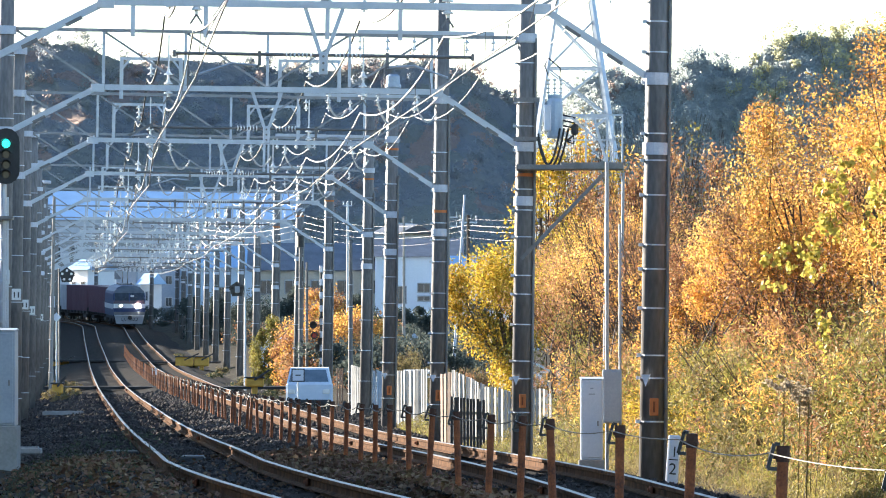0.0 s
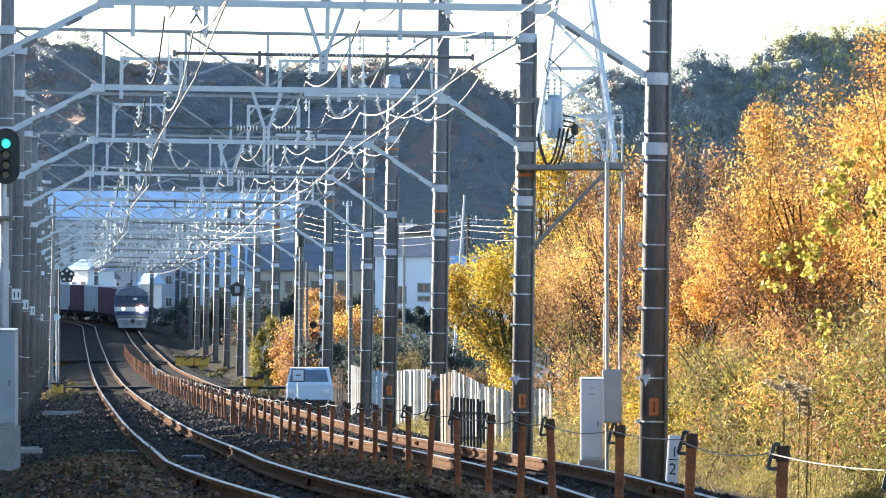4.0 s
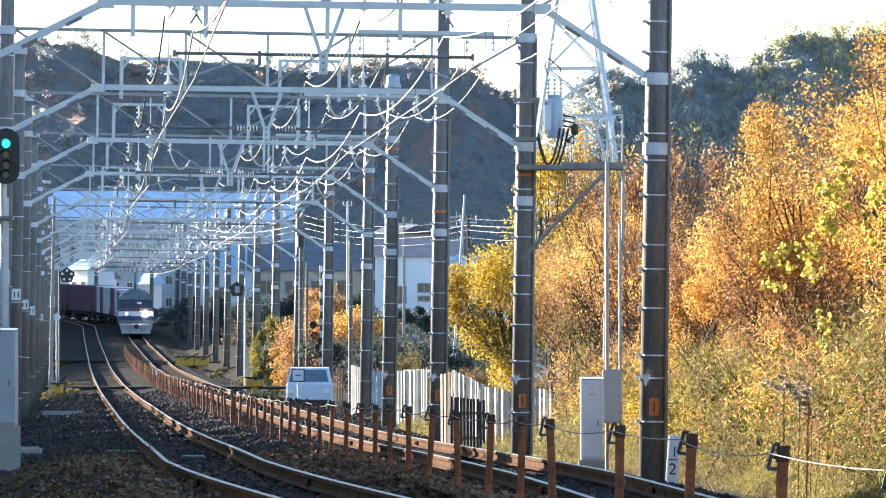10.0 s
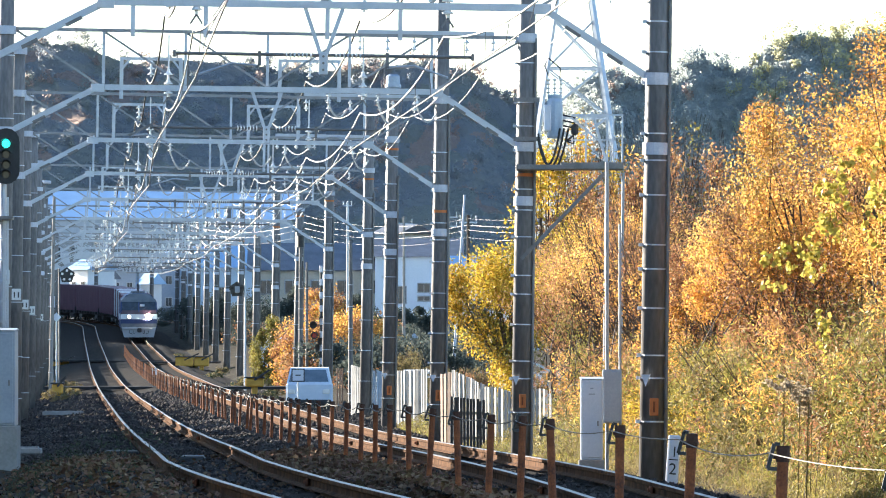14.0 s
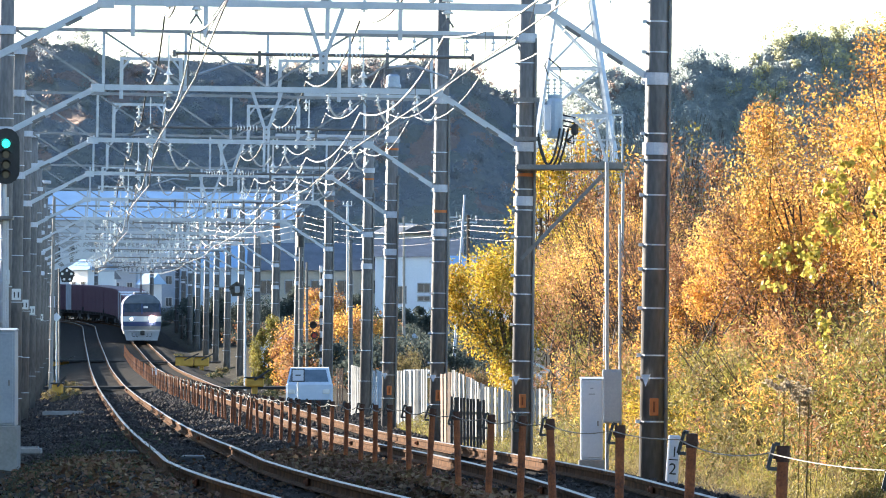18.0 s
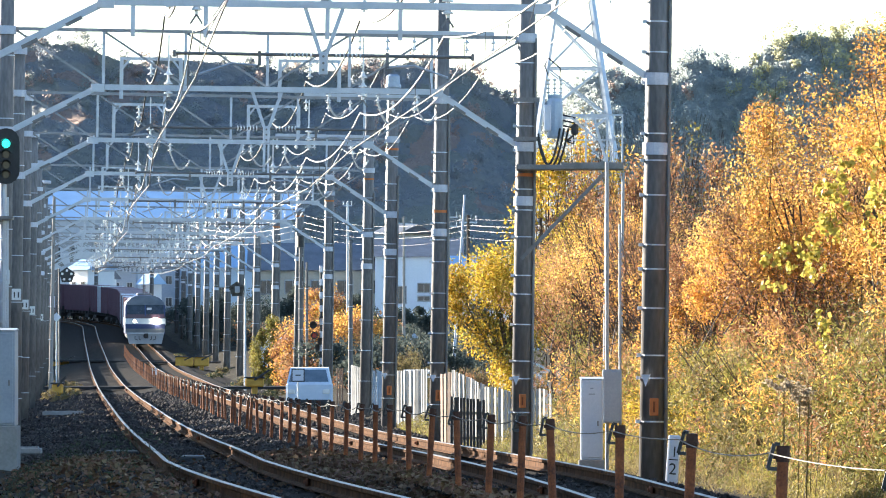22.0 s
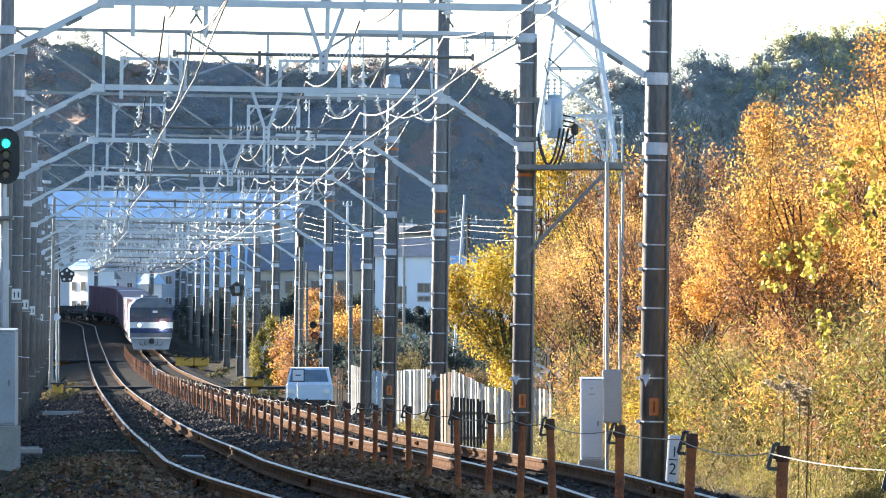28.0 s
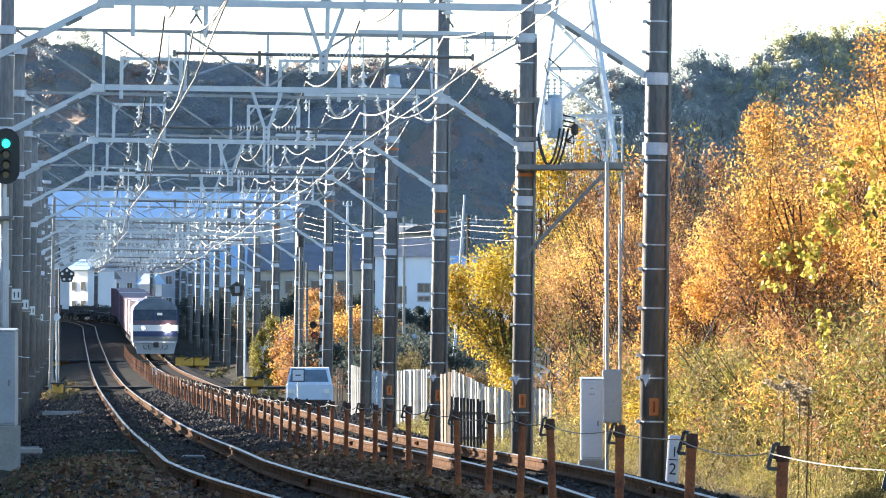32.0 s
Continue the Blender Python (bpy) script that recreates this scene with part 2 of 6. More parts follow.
RAIL_HALF = ((0.0635, -0.153), (0.0635, -0.142), (0.010, -0.118), (0.0085, -0.058), (0.032, -0.044), (0.0325, -0.008))


def make_track(a0, label):
    t = tagged(new("railway_track"), label, "railway track", kind="structure")
    s_steps = list(np.arange(40, 130, 2.0)) + list(np.arange(130, 690, 8.0)) + list(np.arange(690, 905, 6.0))
    prof = [(x, z) for x, z in RAIL_HALF] + [(-x, z) for x, z in reversed(RAIL_HALF)]
    for side in (-0.566, 0.566):
        bm, top = B(), B()
        prev = tprev = None
        for s in s_steps:
            wav = 0.004 * noise.noise((s * 0.08, side, a0))
            ring = [bm.verts.new(line_point(a0, s, z + wav) + Vector((side + x, 0, 0))) for x, z in prof]
            tr = [top.verts.new(line_point(a0, s, z + wav) + Vector((side + x, 0, 0))) for x, z in ((0.029, -0.010), (0.019, 0), (-0.019, 0), (-0.029, -0.010))]
            if prev:
                for k in range(len(prof)):
                    bm.faces.new((prev[k], prev[(k + 1) % len(prof)], ring[(k + 1) % len(prof)], ring[k]))
                for k in range(3):
                    top.faces.new((tprev[k], tprev[k + 1], tr[k + 1], tr[k]))
            prev, tprev = ring, tr
        rail = part("rail", bm, RAIL_SIDE, t, "rust-brown steel rail with a bright head")
        part("rail_head", top, RAIL_TOP, rail, smooth=True)
        for s in (78.0, 131.0, 184.0, 300.0):
            j = B()
            m = line_point(a0, s, -0.085) + Vector((side - 0.03, 0, 0))
            box(j, m, (0.03, 0.6, 0.07), bevel=0.006)
            for k in (-0.2, -0.07, 0.07, 0.2):
                rod(j, m + Vector((-0.035, k, 0)), m + Vector((0, k, 0)), 0.018, seg=6)
            part("fishplate", j, RUST, rail)
    sl = B()
    box(sl, (0, 0, 0), (2.1, 0.24, 0.16), bevel=0.02)
    me = None
    for i in range(110):
        s = 56 + i * 0.66
        if me is None:
            ob = part("sleeper", sl, CONCRETE_POLE, t)
            me = ob.data
        else:
            ob = new("sleeper", me)
            ob.parent = t
        ob.location = line_point(a0, s, -0.31)
    return t


make_track(L_TRACK, "railway track with rusty rails on dark ballast, swinging right near by")
make_track(R_TRACK, "railway track with rusty rails carrying the freight train")


def make_stones():
    """Loose stones over the near ballast."""
    n = 52000
    s = 56 + 230 * RNG.random(n) ** 2.0
    a = RNG.uniform(-1.5, 10.4, n)
    octa = np.array([(1, 0, 0), (0, 1, 0), (-1, 0, 0), (0, -1, 0), (0, 0, 1), (0, 0, -1)], dtype=float)
    faces = [(0, 1, 4), (1, 2, 4), (2, 3, 4), (3, 0, 4), (1, 0, 5), (2, 1, 5), (3, 2, 5), (0, 3, 5)]
    verts, polys = [], []
    for k in range(n):
        if abs(abs(a[k] - L_TRACK) - 0.566) < 0.08 or abs(abs(a[k] - R_TRACK) - 0.566) < 0.08:
            continue
        p = line_point(a[k], s[k], max(bed_height(a[k]) + near_heap(a[k], s[k]), ground_height(a[k], s[k]) - zr(s[k]) if a[k] > 8.8 else -9.0) + 0.01)
        r = RNG.uniform(0.018, 0.042) * max(1.0, s[k] / 110)
        o = octa * (RNG.uniform(0.6, 1.3, (6, 1)) * r)
        t = RNG.uniform(0, 6.28)
        c, q = math.cos(t), math.sin(t)
        base = len(verts)
        for x, y, z in o:
            verts.append((p.x + c * x - q * y, p.y + q * x + c * y, p.z + z * 0.8 + 0.3 * r * x / r))
        polys.extend([tuple(base + i for i in f) for f in faces])
    me = bpy.data.meshes.new("loose_stones")
    me.from_pydata(verts, [], polys)
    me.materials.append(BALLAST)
    tagged(new("loose_stones", me), "angular grey-brown ballast stones lying between the rails", "ballast", kind="stuff")


make_stones()

# ---- overhead line portals ----
LEFT_POLE, RIGHT_POLE = -1.31, 8.69
BEAM_H, CHORD_H = 6.43, 7.50
HOOPS, MESSENGER_H, CONTACT_H = (1.82, 5.56), 6.12, 5.40
CANT = 0.85          # degrees by which the portals lean outwards, all alike


def insulator(bm, p, q, r=0.07, n=6):
    """A string of flared porcelain discs from p to q, turned as one body."""
    p, q = Vector(p), Vector(q)
    v = q - p
    profile = [(r * 0.30, 0.0)]
    for i in range(n):
        profile += [(r * 0.30, (i + 0.16) / n), (r * 0.62, (i + 0.44) / n), (r, (i + 0.54) / n), (r * 0.96, (i + 0.66) / n), (r * 0.30, (i + 0.70) / n)]
    profile.append((r * 0.30, 1.0))
    turn = v.to_track_quat("Z", "Y").to_matrix()
    old = set(bm.verts)
    lathe(bm, [(a, z * v.length) for a, z in profile], seg=10)
    for vert in bm.verts:
        if vert not in old:
            vert.co = p + turn @ vert.co
    return bm


def strap(bm, r, z, clip=True):
    lathe(bm, [(r + 0.004, z - 0.011), (r + 0.012, z - 0.011), (r + 0.012, z + 0.011), (r + 0.004, z + 0.011)], seg=14)
    if clip:
        box(bm, (-r - 0.03, -0.02, z), (0.06, 0.05, 0.05))
    return bm


def make_pole(parent, x, height, r0, r1, lean, bands, cable=True, foot=-0.9):
    """A tapered concrete pole with steel straps, a conduit and white clamp plates."""
    bm = B()
    lathe(bm, [(r0, foot), (r0 * 0.6 + r1 * 0.4, height * 0.4), (r1, height - 0.03), (r1 - 0.03, height)], seg=22)
    pole = part("pole", bm, CONCRETE_POLE, parent, smooth=True)
    pole.matrix_basis = pose(x, 0, 0, 0, lean, 0)
    for z in bands:
        r = r0 + (r1 - r0) * z / height
        part("strap", strap(B(), r, z), GALV, pole)
    if cable:
        for k, (ang, rr) in enumerate(((0.35, 0.028), (-0.15, 0.02))):
            c = B()
            rc = r0 + 0.03
            rod(c, (rc * math.cos(ang), -rc * math.sin(ang) - 0.02, foot), ((r1 + 0.03) * math.cos(ang), -(r1 + 0.03) * math.sin(ang) - 0.02, height * 0.72), rr, seg=8)
            part("conduit", c, GALV_DARK, pole, "dark cable pipe strapped to the pole")
    return pole


def clamp(parent, r, z, w=0.16):
    bm = B()
    lathe(bm, [(r + 0.005, z - w / 2), (r + 0.03, z - w / 2), (r + 0.03, z + w / 2), (r + 0.005, z + w / 2)], seg=18)
    return part("clamp", bm, WHITE_BAND, parent, "white-painted steel clamp")


def make_portal(right=RIGHT_POLE, dense=True, seed=1, tall=10.4, outer=False, loops=(4.9, 5.85, 6.6), plate=True):
    rnd = random.Random(seed)
    t = thing("catenary_portal", (0, 0, 0), "steel lattice portal on two concrete poles spanning both tracks", "overhead line mast",
              "catenary portals along the line")
    bands = [0.3 + 0.55 * i + 0.12 * math.sin(i * 2.2) for i in range(14)] if dense else [0.6 + 1.0 * i for i in range(7)]
    rp = make_pole(t, right, tall, 0.188, 0.16, 0.0, bands)
    lp = make_pole(t, LEFT_POLE, 8.65, 0.185, 0.15, 0.0, bands[::2], cable=False)
    for z in (5.40, CHORD_H, 4.36):
        clamp(rp, 0.172, z, 0.18 if z < 5.5 else 0.16)
    for z in (5.56, CHORD_H, 8.5):
        clamp(lp, 0.168, z, 0.16)
    x0, x1 = 0.47, right - 1.72
    mid = (x0 + x1) / 2
    part("main_beam", bar(B(), (x0, 0, BEAM_H), (x1, 0, BEAM_H), 0.11, 0.105), GALV, t, "light grey square steel beam")
    part("top_chord", bar(B(), (LEFT_POLE, 0, CHORD_H + 0.03), (right, 0, CHORD_H - 0.01), 0.08, 0.065), STEEL_MID, t)
    part("knee_brace", bar(B(), (x0, 0, BEAM_H), (LEFT_POLE + 0.1, 0, 5.56), 0.10, 0.105), GALV, t)
    part("knee_brace", bar(B(), (x1, 0, BEAM_H), (right - 0.1, 0, 5.40), 0.10, 0.105), GALV, t)
    for (xa, za), (xb, zb) in (((x0, BEAM_H), (LEFT_POLE + 0.1, 5.56)), ((x1, BEAM_H), (right - 0.1, 5.40))):
        for f in (0.28, 0.67):
            clip = bar(B(), (xa + (xb - xa) * (f - 0.07), 0, za + (zb - za) * (f - 0.07) - 0.055), (xa + (xb - xa) * (f + 0.07), 0, za + (zb - za) * (f + 0.07) - 0.055), 0.13, 0.05)
            part("brace_clip", clip, GALV_DARK, t)
    band_z = CHORD_H - 0.28 if not dense or right > 8.8 else 4.86
    if loops:
        part("orange_band", lathe(B(), [(0.172, band_z - 0.03), (0.182, band_z - 0.03), (0.182, band_z + 0.03), (0.172, band_z + 0.03)], seg=18), ORANGE, rp, "faded orange band round the pole")
    for x in (x0, x1):
        part("gusset", box(B(), (x, -0.09, BEAM_H - 0.02), (0.26, 0.02, 0.16), bevel=0.008), GALV, t)
    n = 4
    for i in range(n + 1):
        x = x0 + 0.1 + (x1 - x0 - 0.2) * i / n
        part("post", bar(B(), (x, 0, BEAM_H + 0.07), (x, 0, CHORD_H), 0.06, 0.055), GALV, t)
        if i < n:
            xn = x0 + 0.1 + (x1 - x0 - 0.2) * (i + 1) / n
            lo, hi = (xn, x) if i < n / 2 else (x, xn)
            part("diagonal", bar(B(), (hi, 0.03, CHORD_H), (lo, 0.03, BEAM_H + 0.05), 0.045, 0.042), STEEL_MID, t)
    part("diagonal", bar(B(), (LEFT_POLE + 0.1, 0.03, CHORD_H + 0.06), (x0, 0.03, BEAM_H + 0.05), 0.045, 0.042), STEEL_MID, t)
    part("diagonal", bar(B(), (right - 0.1, 0.03, CHORD_H - 0.06), (x1, 0.03, BEAM_H + 0.05), 0.045, 0.042), STEEL_MID, t)
    # the V-shaped hanger with its pipe and insulators
    for sx in (-0.28, 0.28):
        part("hanger", bar(B(), (mid + sx, 0, BEAM_H - 0.05), (mid + sx * 0.18, 0, BEAM_H - 0.72), 0.06, 0.06), GALV, t)
    hanger_plate = part("hanger_plate", box(B(), (mid, 0, BEAM_H - 0.87), (0.14, 0.07, 0.34), bevel=0.01), GALV, t)
    for k in (-0.1, 0.0, 0.1):
        part("bolt", rod(B(), (mid, -0.06, BEAM_H - 0.87 + k), (mid, -0.03, BEAM_H - 0.87 + k), 0.02, seg=6), GALV_DARK, hanger_plate)
    zp = BEAM_H - 0.75
    for sx in (-1, 1):
        ins = B()
        insulator(ins, (mid + sx * 0.16, 0, zp), (mid + sx * 0.58, 0, zp), 0.062, 7)
        part("insulator", ins, PORCELAIN, t, "white ribbed porcelain insulator")
        p = B()
        rod(p, (mid + sx * 0.06, 0, zp), (mid + sx * 2.22, 0, zp), 0.026, seg=8)
        pipe = part("pull_off_pipe", p, GALV_DARK, t)
        part("pipe_cap", box(B(), (mid + sx * 2.22, 0, zp), (0.05, 0.1, 0.1), bevel=0.01), GALV_DARK, pipe)
        x = 2.65 if outer and sx < 0 else 0.95
        bend = x + (0.4 if x < 1.8 else -0.35)
        part("bracket", bar(B(), (mid + sx * min(x, 2.2), 0, zp + 0.05), (mid + sx * x, 0, zp - 0.17), 0.06, 0.05), GALV_DARK, t)
        arm = B()
        tube(arm, [(mid + sx * x, 0, zp - 0.17), (mid + sx * bend, 0, zp - 0.14), (mid + sx * (bend * 0.4 + 1.86 * 0.6), 0, zp - 0.24), (mid + sx * 1.86, 0, zp - 0.31)], 0.02, 6)
        part("steady_arm", arm, GALV, t)
    # hoops over each track with the suspension insulator
    for a in HOOPS:
        hoop = part("hoop", bar(B(), (a - 0.74, 0, CHORD_H + 0.86), (a + 0.74, 0, CHORD_H + 0.86), 0.08, 0.07), GALV, t, "grey steel hoop standing on the top chord")
        for sx in (-0.7, 0.7):
            h = B()
            bar(h, (a + sx, 0, CHORD_H - 0.09), (a + sx, 0, CHORD_H + 0.83), 0.09, 0.085)
            bar(h, (a + sx, 0, CHORD_H + 0.60), (a + sx * 0.72, 0, CHORD_H + 0.84), 0.05, 0.05)
            part("hoop_post", h, GALV, hoop)
        ins = B()
        insulator(ins, (a, 0, CHORD_H + 0.84), (a, 0, CHORD_H + 0.44), 0.085, 3)
        part("insulator", ins, PORCELAIN, t, "grey suspension insulator")
        # the messenger wire's insulator on its rod below the chord
        ins = B()
        rod(ins, (a, 0, CHORD_H - 0.05), (a, 0, CHORD_H - 0.72), 0.018, seg=6)
        insulator(ins, (a, 0, CHORD_H - 0.70), (a, 0, CHORD_H - 1.24), 0.085, 3)
        part("messenger_insulator", ins, PORCELAIN, t, "grey bell insulator on a rod")
        yoke = B()
        for sx in (-0.09, 0.09):
            bar(yoke, (a, 0, CHORD_H - 1.24), (a + sx, 0, MESSENGER_H), 0.025, 0.03)
        part("yoke", yoke, GALV_DARK, t)
    # feeder insulators hung below the chord
    for x in (right - 3.2, right - 2.67, right - 2.16, right - 1.15, right - 0.64):
        ins = B()
        insulator(ins, (x, 0, CHORD_H - 0.03), (x, 0, CHORD_H - 0.32), 0.055, 2)
        part("feeder_insulator", ins, PORCELAIN, t)
    part("feeder_rail", bar(B(), (right - 3.25, 0, CHORD_H + 0.07), (right - 0.62, 0, CHORD_H + 0.06), 0.1, 0.075), GALV, t)
    # jumper cables drooping between small insulators under the beam
    for x in loops:
        z = BEAM_H - rnd.uniform(0.22, 0.3)
        ins = B()
        insulator(ins, (x, 0, BEAM_H - 0.05), (x, 0, z), 0.06, 2)
        part("jumper_insulator", ins, PORCELAIN, t)
        w = rnd.uniform(0.34, 0.5)
        part("jumper_cable", tube(B(), sag((x, 0.0, z), (x + w, 0.1, z - rnd.uniform(0.05, 0.2)), rnd.uniform(0.2, 0.32), 10), 0.02, 6), PALE_WIRE, t, "pale drooping jumper cable")
    # signs on the pole's foot
    if dense:
        tri = B()
        v = [tri.verts.new(p) for p in ((-0.18, -0.205, 1.0), (-0.04, -0.225, 1.0), (-0.11, -0.22, 0.82))]
        tri.faces.new(v)
        ex = bmesh.ops.extrude_face_region(tri, geom=tri.faces[:])
        bmesh.ops.translate(tri, verts=[e for e in ex["geom"] if isinstance(e, bmesh.types.BMVert)], vec=(0, 0.01, 0))
        part("triangle_sign", tri, WHITE_BOX, rp, "small white triangular marker")
        part("number_plate", box(B(), (0.02, -0.21, 0.52), (0.13, 0.012, 0.26), bevel=0.005), ORANGE, rp, "orange plate with a dark bar")
        part("plate_bar", box(B(), (0.02, -0.219, 0.52), (0.03, 0.008, 0.16)), RUST, rp)
    if plate:
        part("pole_plate", box(B(), (0.04, -0.2, 2.75), (0.22, 0.012, 0.27), bevel=0.004), PORCELAIN, lp, "small white plate with dark bars")
        for k in (-0.03, 0.03):
            part("plate_bar", box(B(), (0.04 + k * 1.6, -0.208, 2.74), (0.03, 0.006, 0.13)), BLACK, lp)
    return t


SPANS = [113.5, 146.5, 180.0, 212.0, 250.0, 288.0, 325.0, 362.0, 399.0, 436.0, 473.0, 510.0, 547.0, 584.0, 621.0, 658.0, 695.0, 732.0, 770.0]
LIFT = {113.5: 0.07, 146.5: 0.05, 212.0: -0.04}
near_portals = [make_portal(loops=()), make_portal(outer=True, seed=4), make_portal(seed=5, loops=(2.3, 4.2, 5.0, 6.6)), make_portal(right=8.87, seed=6, tall=9.0, loops=(1.4, 2.4, 4.75, 5.9, 6.8))]
wide_portal = make_portal(right=9.70, dense=False, seed=2, tall=9.4, loops=(1.3, 2.5, 3.2, 4.7, 5.9, 7.2))
far_portal = make_portal(right=9.70, dense=False, seed=9, tall=9.4, loops=(1.3, 2.6, 3.4, 4.6, 6.1, 7.1), plate=False)


def portal_pose(s):
    p, phi = along(s)
    mid = 3.7
    return (Matrix.Translation((p.x, p.y, zr(s) + LIFT.get(s, 0.0))) @ pose(0, 0, 0, 0, 0, math.degrees(phi) - math.degrees(PHI0) if s > CURVE_AT else 0)
            @ Matrix.Translation((mid, 0, 3.0)) @ pose(0, 0, 0, 0, CANT, 0) @ Matrix.Translation((-mid, 0, -3.0)))


for i, s in enumerate(SPANS):
    if i < 6:
        (near_portals + [wide_portal, far_portal])[i].matrix_basis = portal_pose(s)
    else:
        copy_thing(wide_portal if i == 6 else far_portal, portal_pose(s))
# ---- wires over the tracks ----
def make_catenary(a0, am, label, near):
    t = tagged(new("overhead_wire"), label, "overhead wire", "overhead wires")
    edges = [46.0, 80.0] + SPANS
    shift = {46.0: near * 3.0, 80.0: near}
    c = B()
    tube(c, [line_point(a0 + 0.12 * (-1) ** i + shift.get(s, 0.0), s, CONTACT_H) for i, s in enumerate(edges)], 0.011, 5)
    part("contact_wire", c, CREAM_WIRE, t)
    for i, (s, e) in enumerate(zip(edges, edges[1:])):
        p, q = line_point(am + shift.get(s, 0.0), s, MESSENGER_H), line_point(am + shift.get(e, 0.0), e, MESSENGER_H)
        part("messenger_wire", tube(B(), sag(p, q, 0.42, 12), 0.014, 5), PALE_WIRE, t)
        n = 7
        for k in range(1, n):
            f = k / n
            top = p.lerp(q, f) - Vector((0, 0, 0.42 * 4 * f * (1 - f)))
            low = line_point(a0 + 0.12 * (-1) ** i * (1 - 2 * f) + shift.get(s, 0.0) * (1 - f) + shift.get(e, 0.0) * f, s + (e - s) * f, CONTACT_H)
            part("dropper", rod(B(), top, low, 0.006, seg=4), CREAM_WIRE, t)
    return t


make_catenary(1.72, 1.82, "contact wire hung from a sagging messenger wire by droppers", 0.08)
make_catenary(5.50, 5.56, "contact wire hung from a messenger wire over the train's track", 0.35)


def make_feeder(a, h, drop, r, material, label, start=60.0, stop=770.0):
    t = tagged(new("feeder_cable"), label, "cable", "feeder cables")
    e = [s for s in [start, 80.0] + SPANS if start <= s <= stop]
    for s, q in zip(e, e[1:]):
        part("cable", tube(B(), sag(line_point(a, s, h), line_point(a, q, h), drop, 12), r, 5), material, t)


make_feeder(8.05, 7.13, 0.5, 0.009, PALE_WIRE, "pale aluminium feeder cable slung under the portals", start=113.5)
make_feeder(7.54, 7.14, 0.45, 0.009, PALE_WIRE, "pale aluminium feeder cable slung beside the first", start=146.5)
make_feeder(6.02, 7.16, 0.5, 0.009, PALE_WIRE, "thin feeder cable slung under the top chords", start=146.5)
make_feeder(1.80, 7.92, 0.55, 0.02, DARK_WIRE, "dark insulated cable above the outer track", start=80.0)
make_feeder(5.56, 7.92, 0.55, 0.02, DARK_WIRE, "dark insulated cable above the train's track", start=80.0)

ROPE = mat("weathered_rope", [(0.07, 0.065, 0.055), (0.15, 0.14, 0.12)], 0.8, scale=8, fine=60, bump=0.3)
# ---- the rope fence between the tracks ----
FENCE = [32.2, 37.6, 43.2, 48.6, 55.3, 59.3, 63.8, 68.8, 74.4, 78.9, 83.6, 87.7, 92.0, 97.0, 102.5, 107.0, 112.0, 118.0, 122.0, 127.0, 133.0, 138.0]
FENCE += [143.0 + 4.8 * i + 1.2 * math.sin(i * 2.3) for i in range(75)]


def make_fence():
    t = tagged(new("rope_fence"), "row of rusty steel posts joined by a slack pale rope", "fence")
    post = B()
    rod(post, (0, 0, -0.2), (0, 0, 0.6), 0.029, seg=12)
    cap = B()
    rod(cap, (0, 0, 0.535), (0, 0, 0.615), 0.034, seg=12)
    box(cap, (-0.005, 0, 0.56), (0.085, 0.05, 0.022), bevel=0.004)
    hook = B()
    for p, q in (((-0.03, 0, 0.50), (-0.075, 0, 0.50)), ((-0.075, 0, 0.50), (-0.045, 0, 0.625)), ((-0.045, 0, 0.625), (-0.02, 0, 0.62))):
        bar(hook, p, q, 0.03, 0.018)
    meshes = None
    tops = []
    for i, d in enumerate(FENCE):
        rnd = random.Random(i)
        base = line_point(3.5, d, -0.02 + near_heap(3.5, d))
        base += Vector((0, 0, 0.07 + 0.05 * max(0.0, min(1.0, (62 - d) / 16))))
        if meshes is None:
            a = part("post", post, RUST, t)
            b = part("post_cap", cap, RUST_DARK, a)
            c = part("hook", hook, BLACK, a)
            meshes = (a.data, b.data, c.data)
        else:
            a = new("post", meshes[0])
            a.parent = t
            if d < 220:
                b, c = new("post_cap", meshes[1]), new("hook", meshes[2])
                b.parent = c.parent = a
        a.matrix_basis = Matrix.Translation(base) @ pose(0, 0, 0, rnd.uniform(-3, 3), rnd.uniform(-2.5, 3.5), rnd.uniform(-12, 12))
        tops.append(base + Vector((-0.05, -0.02, 0.58)))
    for i, (p, q) in enumerate(zip(tops, tops[1:])):
        if i > 60:
            break
        r = B()
        tube(r, sag(p, q, 0.015 + 0.03 * math.sin(i * 1.7) ** 2, 8), 0.0036 if i < 5 else 0.0048, 5)
        part("rope", r, ROPE, t)


make_fence()


# ---- woods, trees and scrub ----
BARK = mat("bark", [(0.05, 0.035, 0.025), (0.11, 0.08, 0.06)], 0.9, scale=6, fine=40, bump=0.6)
GOLD = mat("golden_leaves", [(0.42, 0.20, 0.05), (0.60, 0.34, 0.08), (0.72, 0.50, 0.15)], 0.6, scale=0.5, fine=5, bump=0, vary=0.35, translucent=0.48, gloss=0.15)
RUSSET = mat("russet_leaves", [(0.18, 0.09, 0.045), (0.34, 0.18, 0.085), (0.47, 0.28, 0.125)], 0.65, scale=0.5, fine=5, bump=0, vary=0.4, translucent=0.36, gloss=0.15)
OLIVE = mat("olive_leaves", [(0.10, 0.098, 0.028), (0.22, 0.19, 0.05), (0.40, 0.32, 0.085)], 0.6, scale=0.5, fine=5, bump=0, vary=0.4, translucent=0.36, gloss=0.15)
IVY = mat("yellow_green_leaves", [(0.40, 0.34, 0.055), (0.54, 0.45, 0.10)], 0.5, scale=0.8, fine=5, bump=0, vary=0.3, translucent=0.38, gloss=0.15)
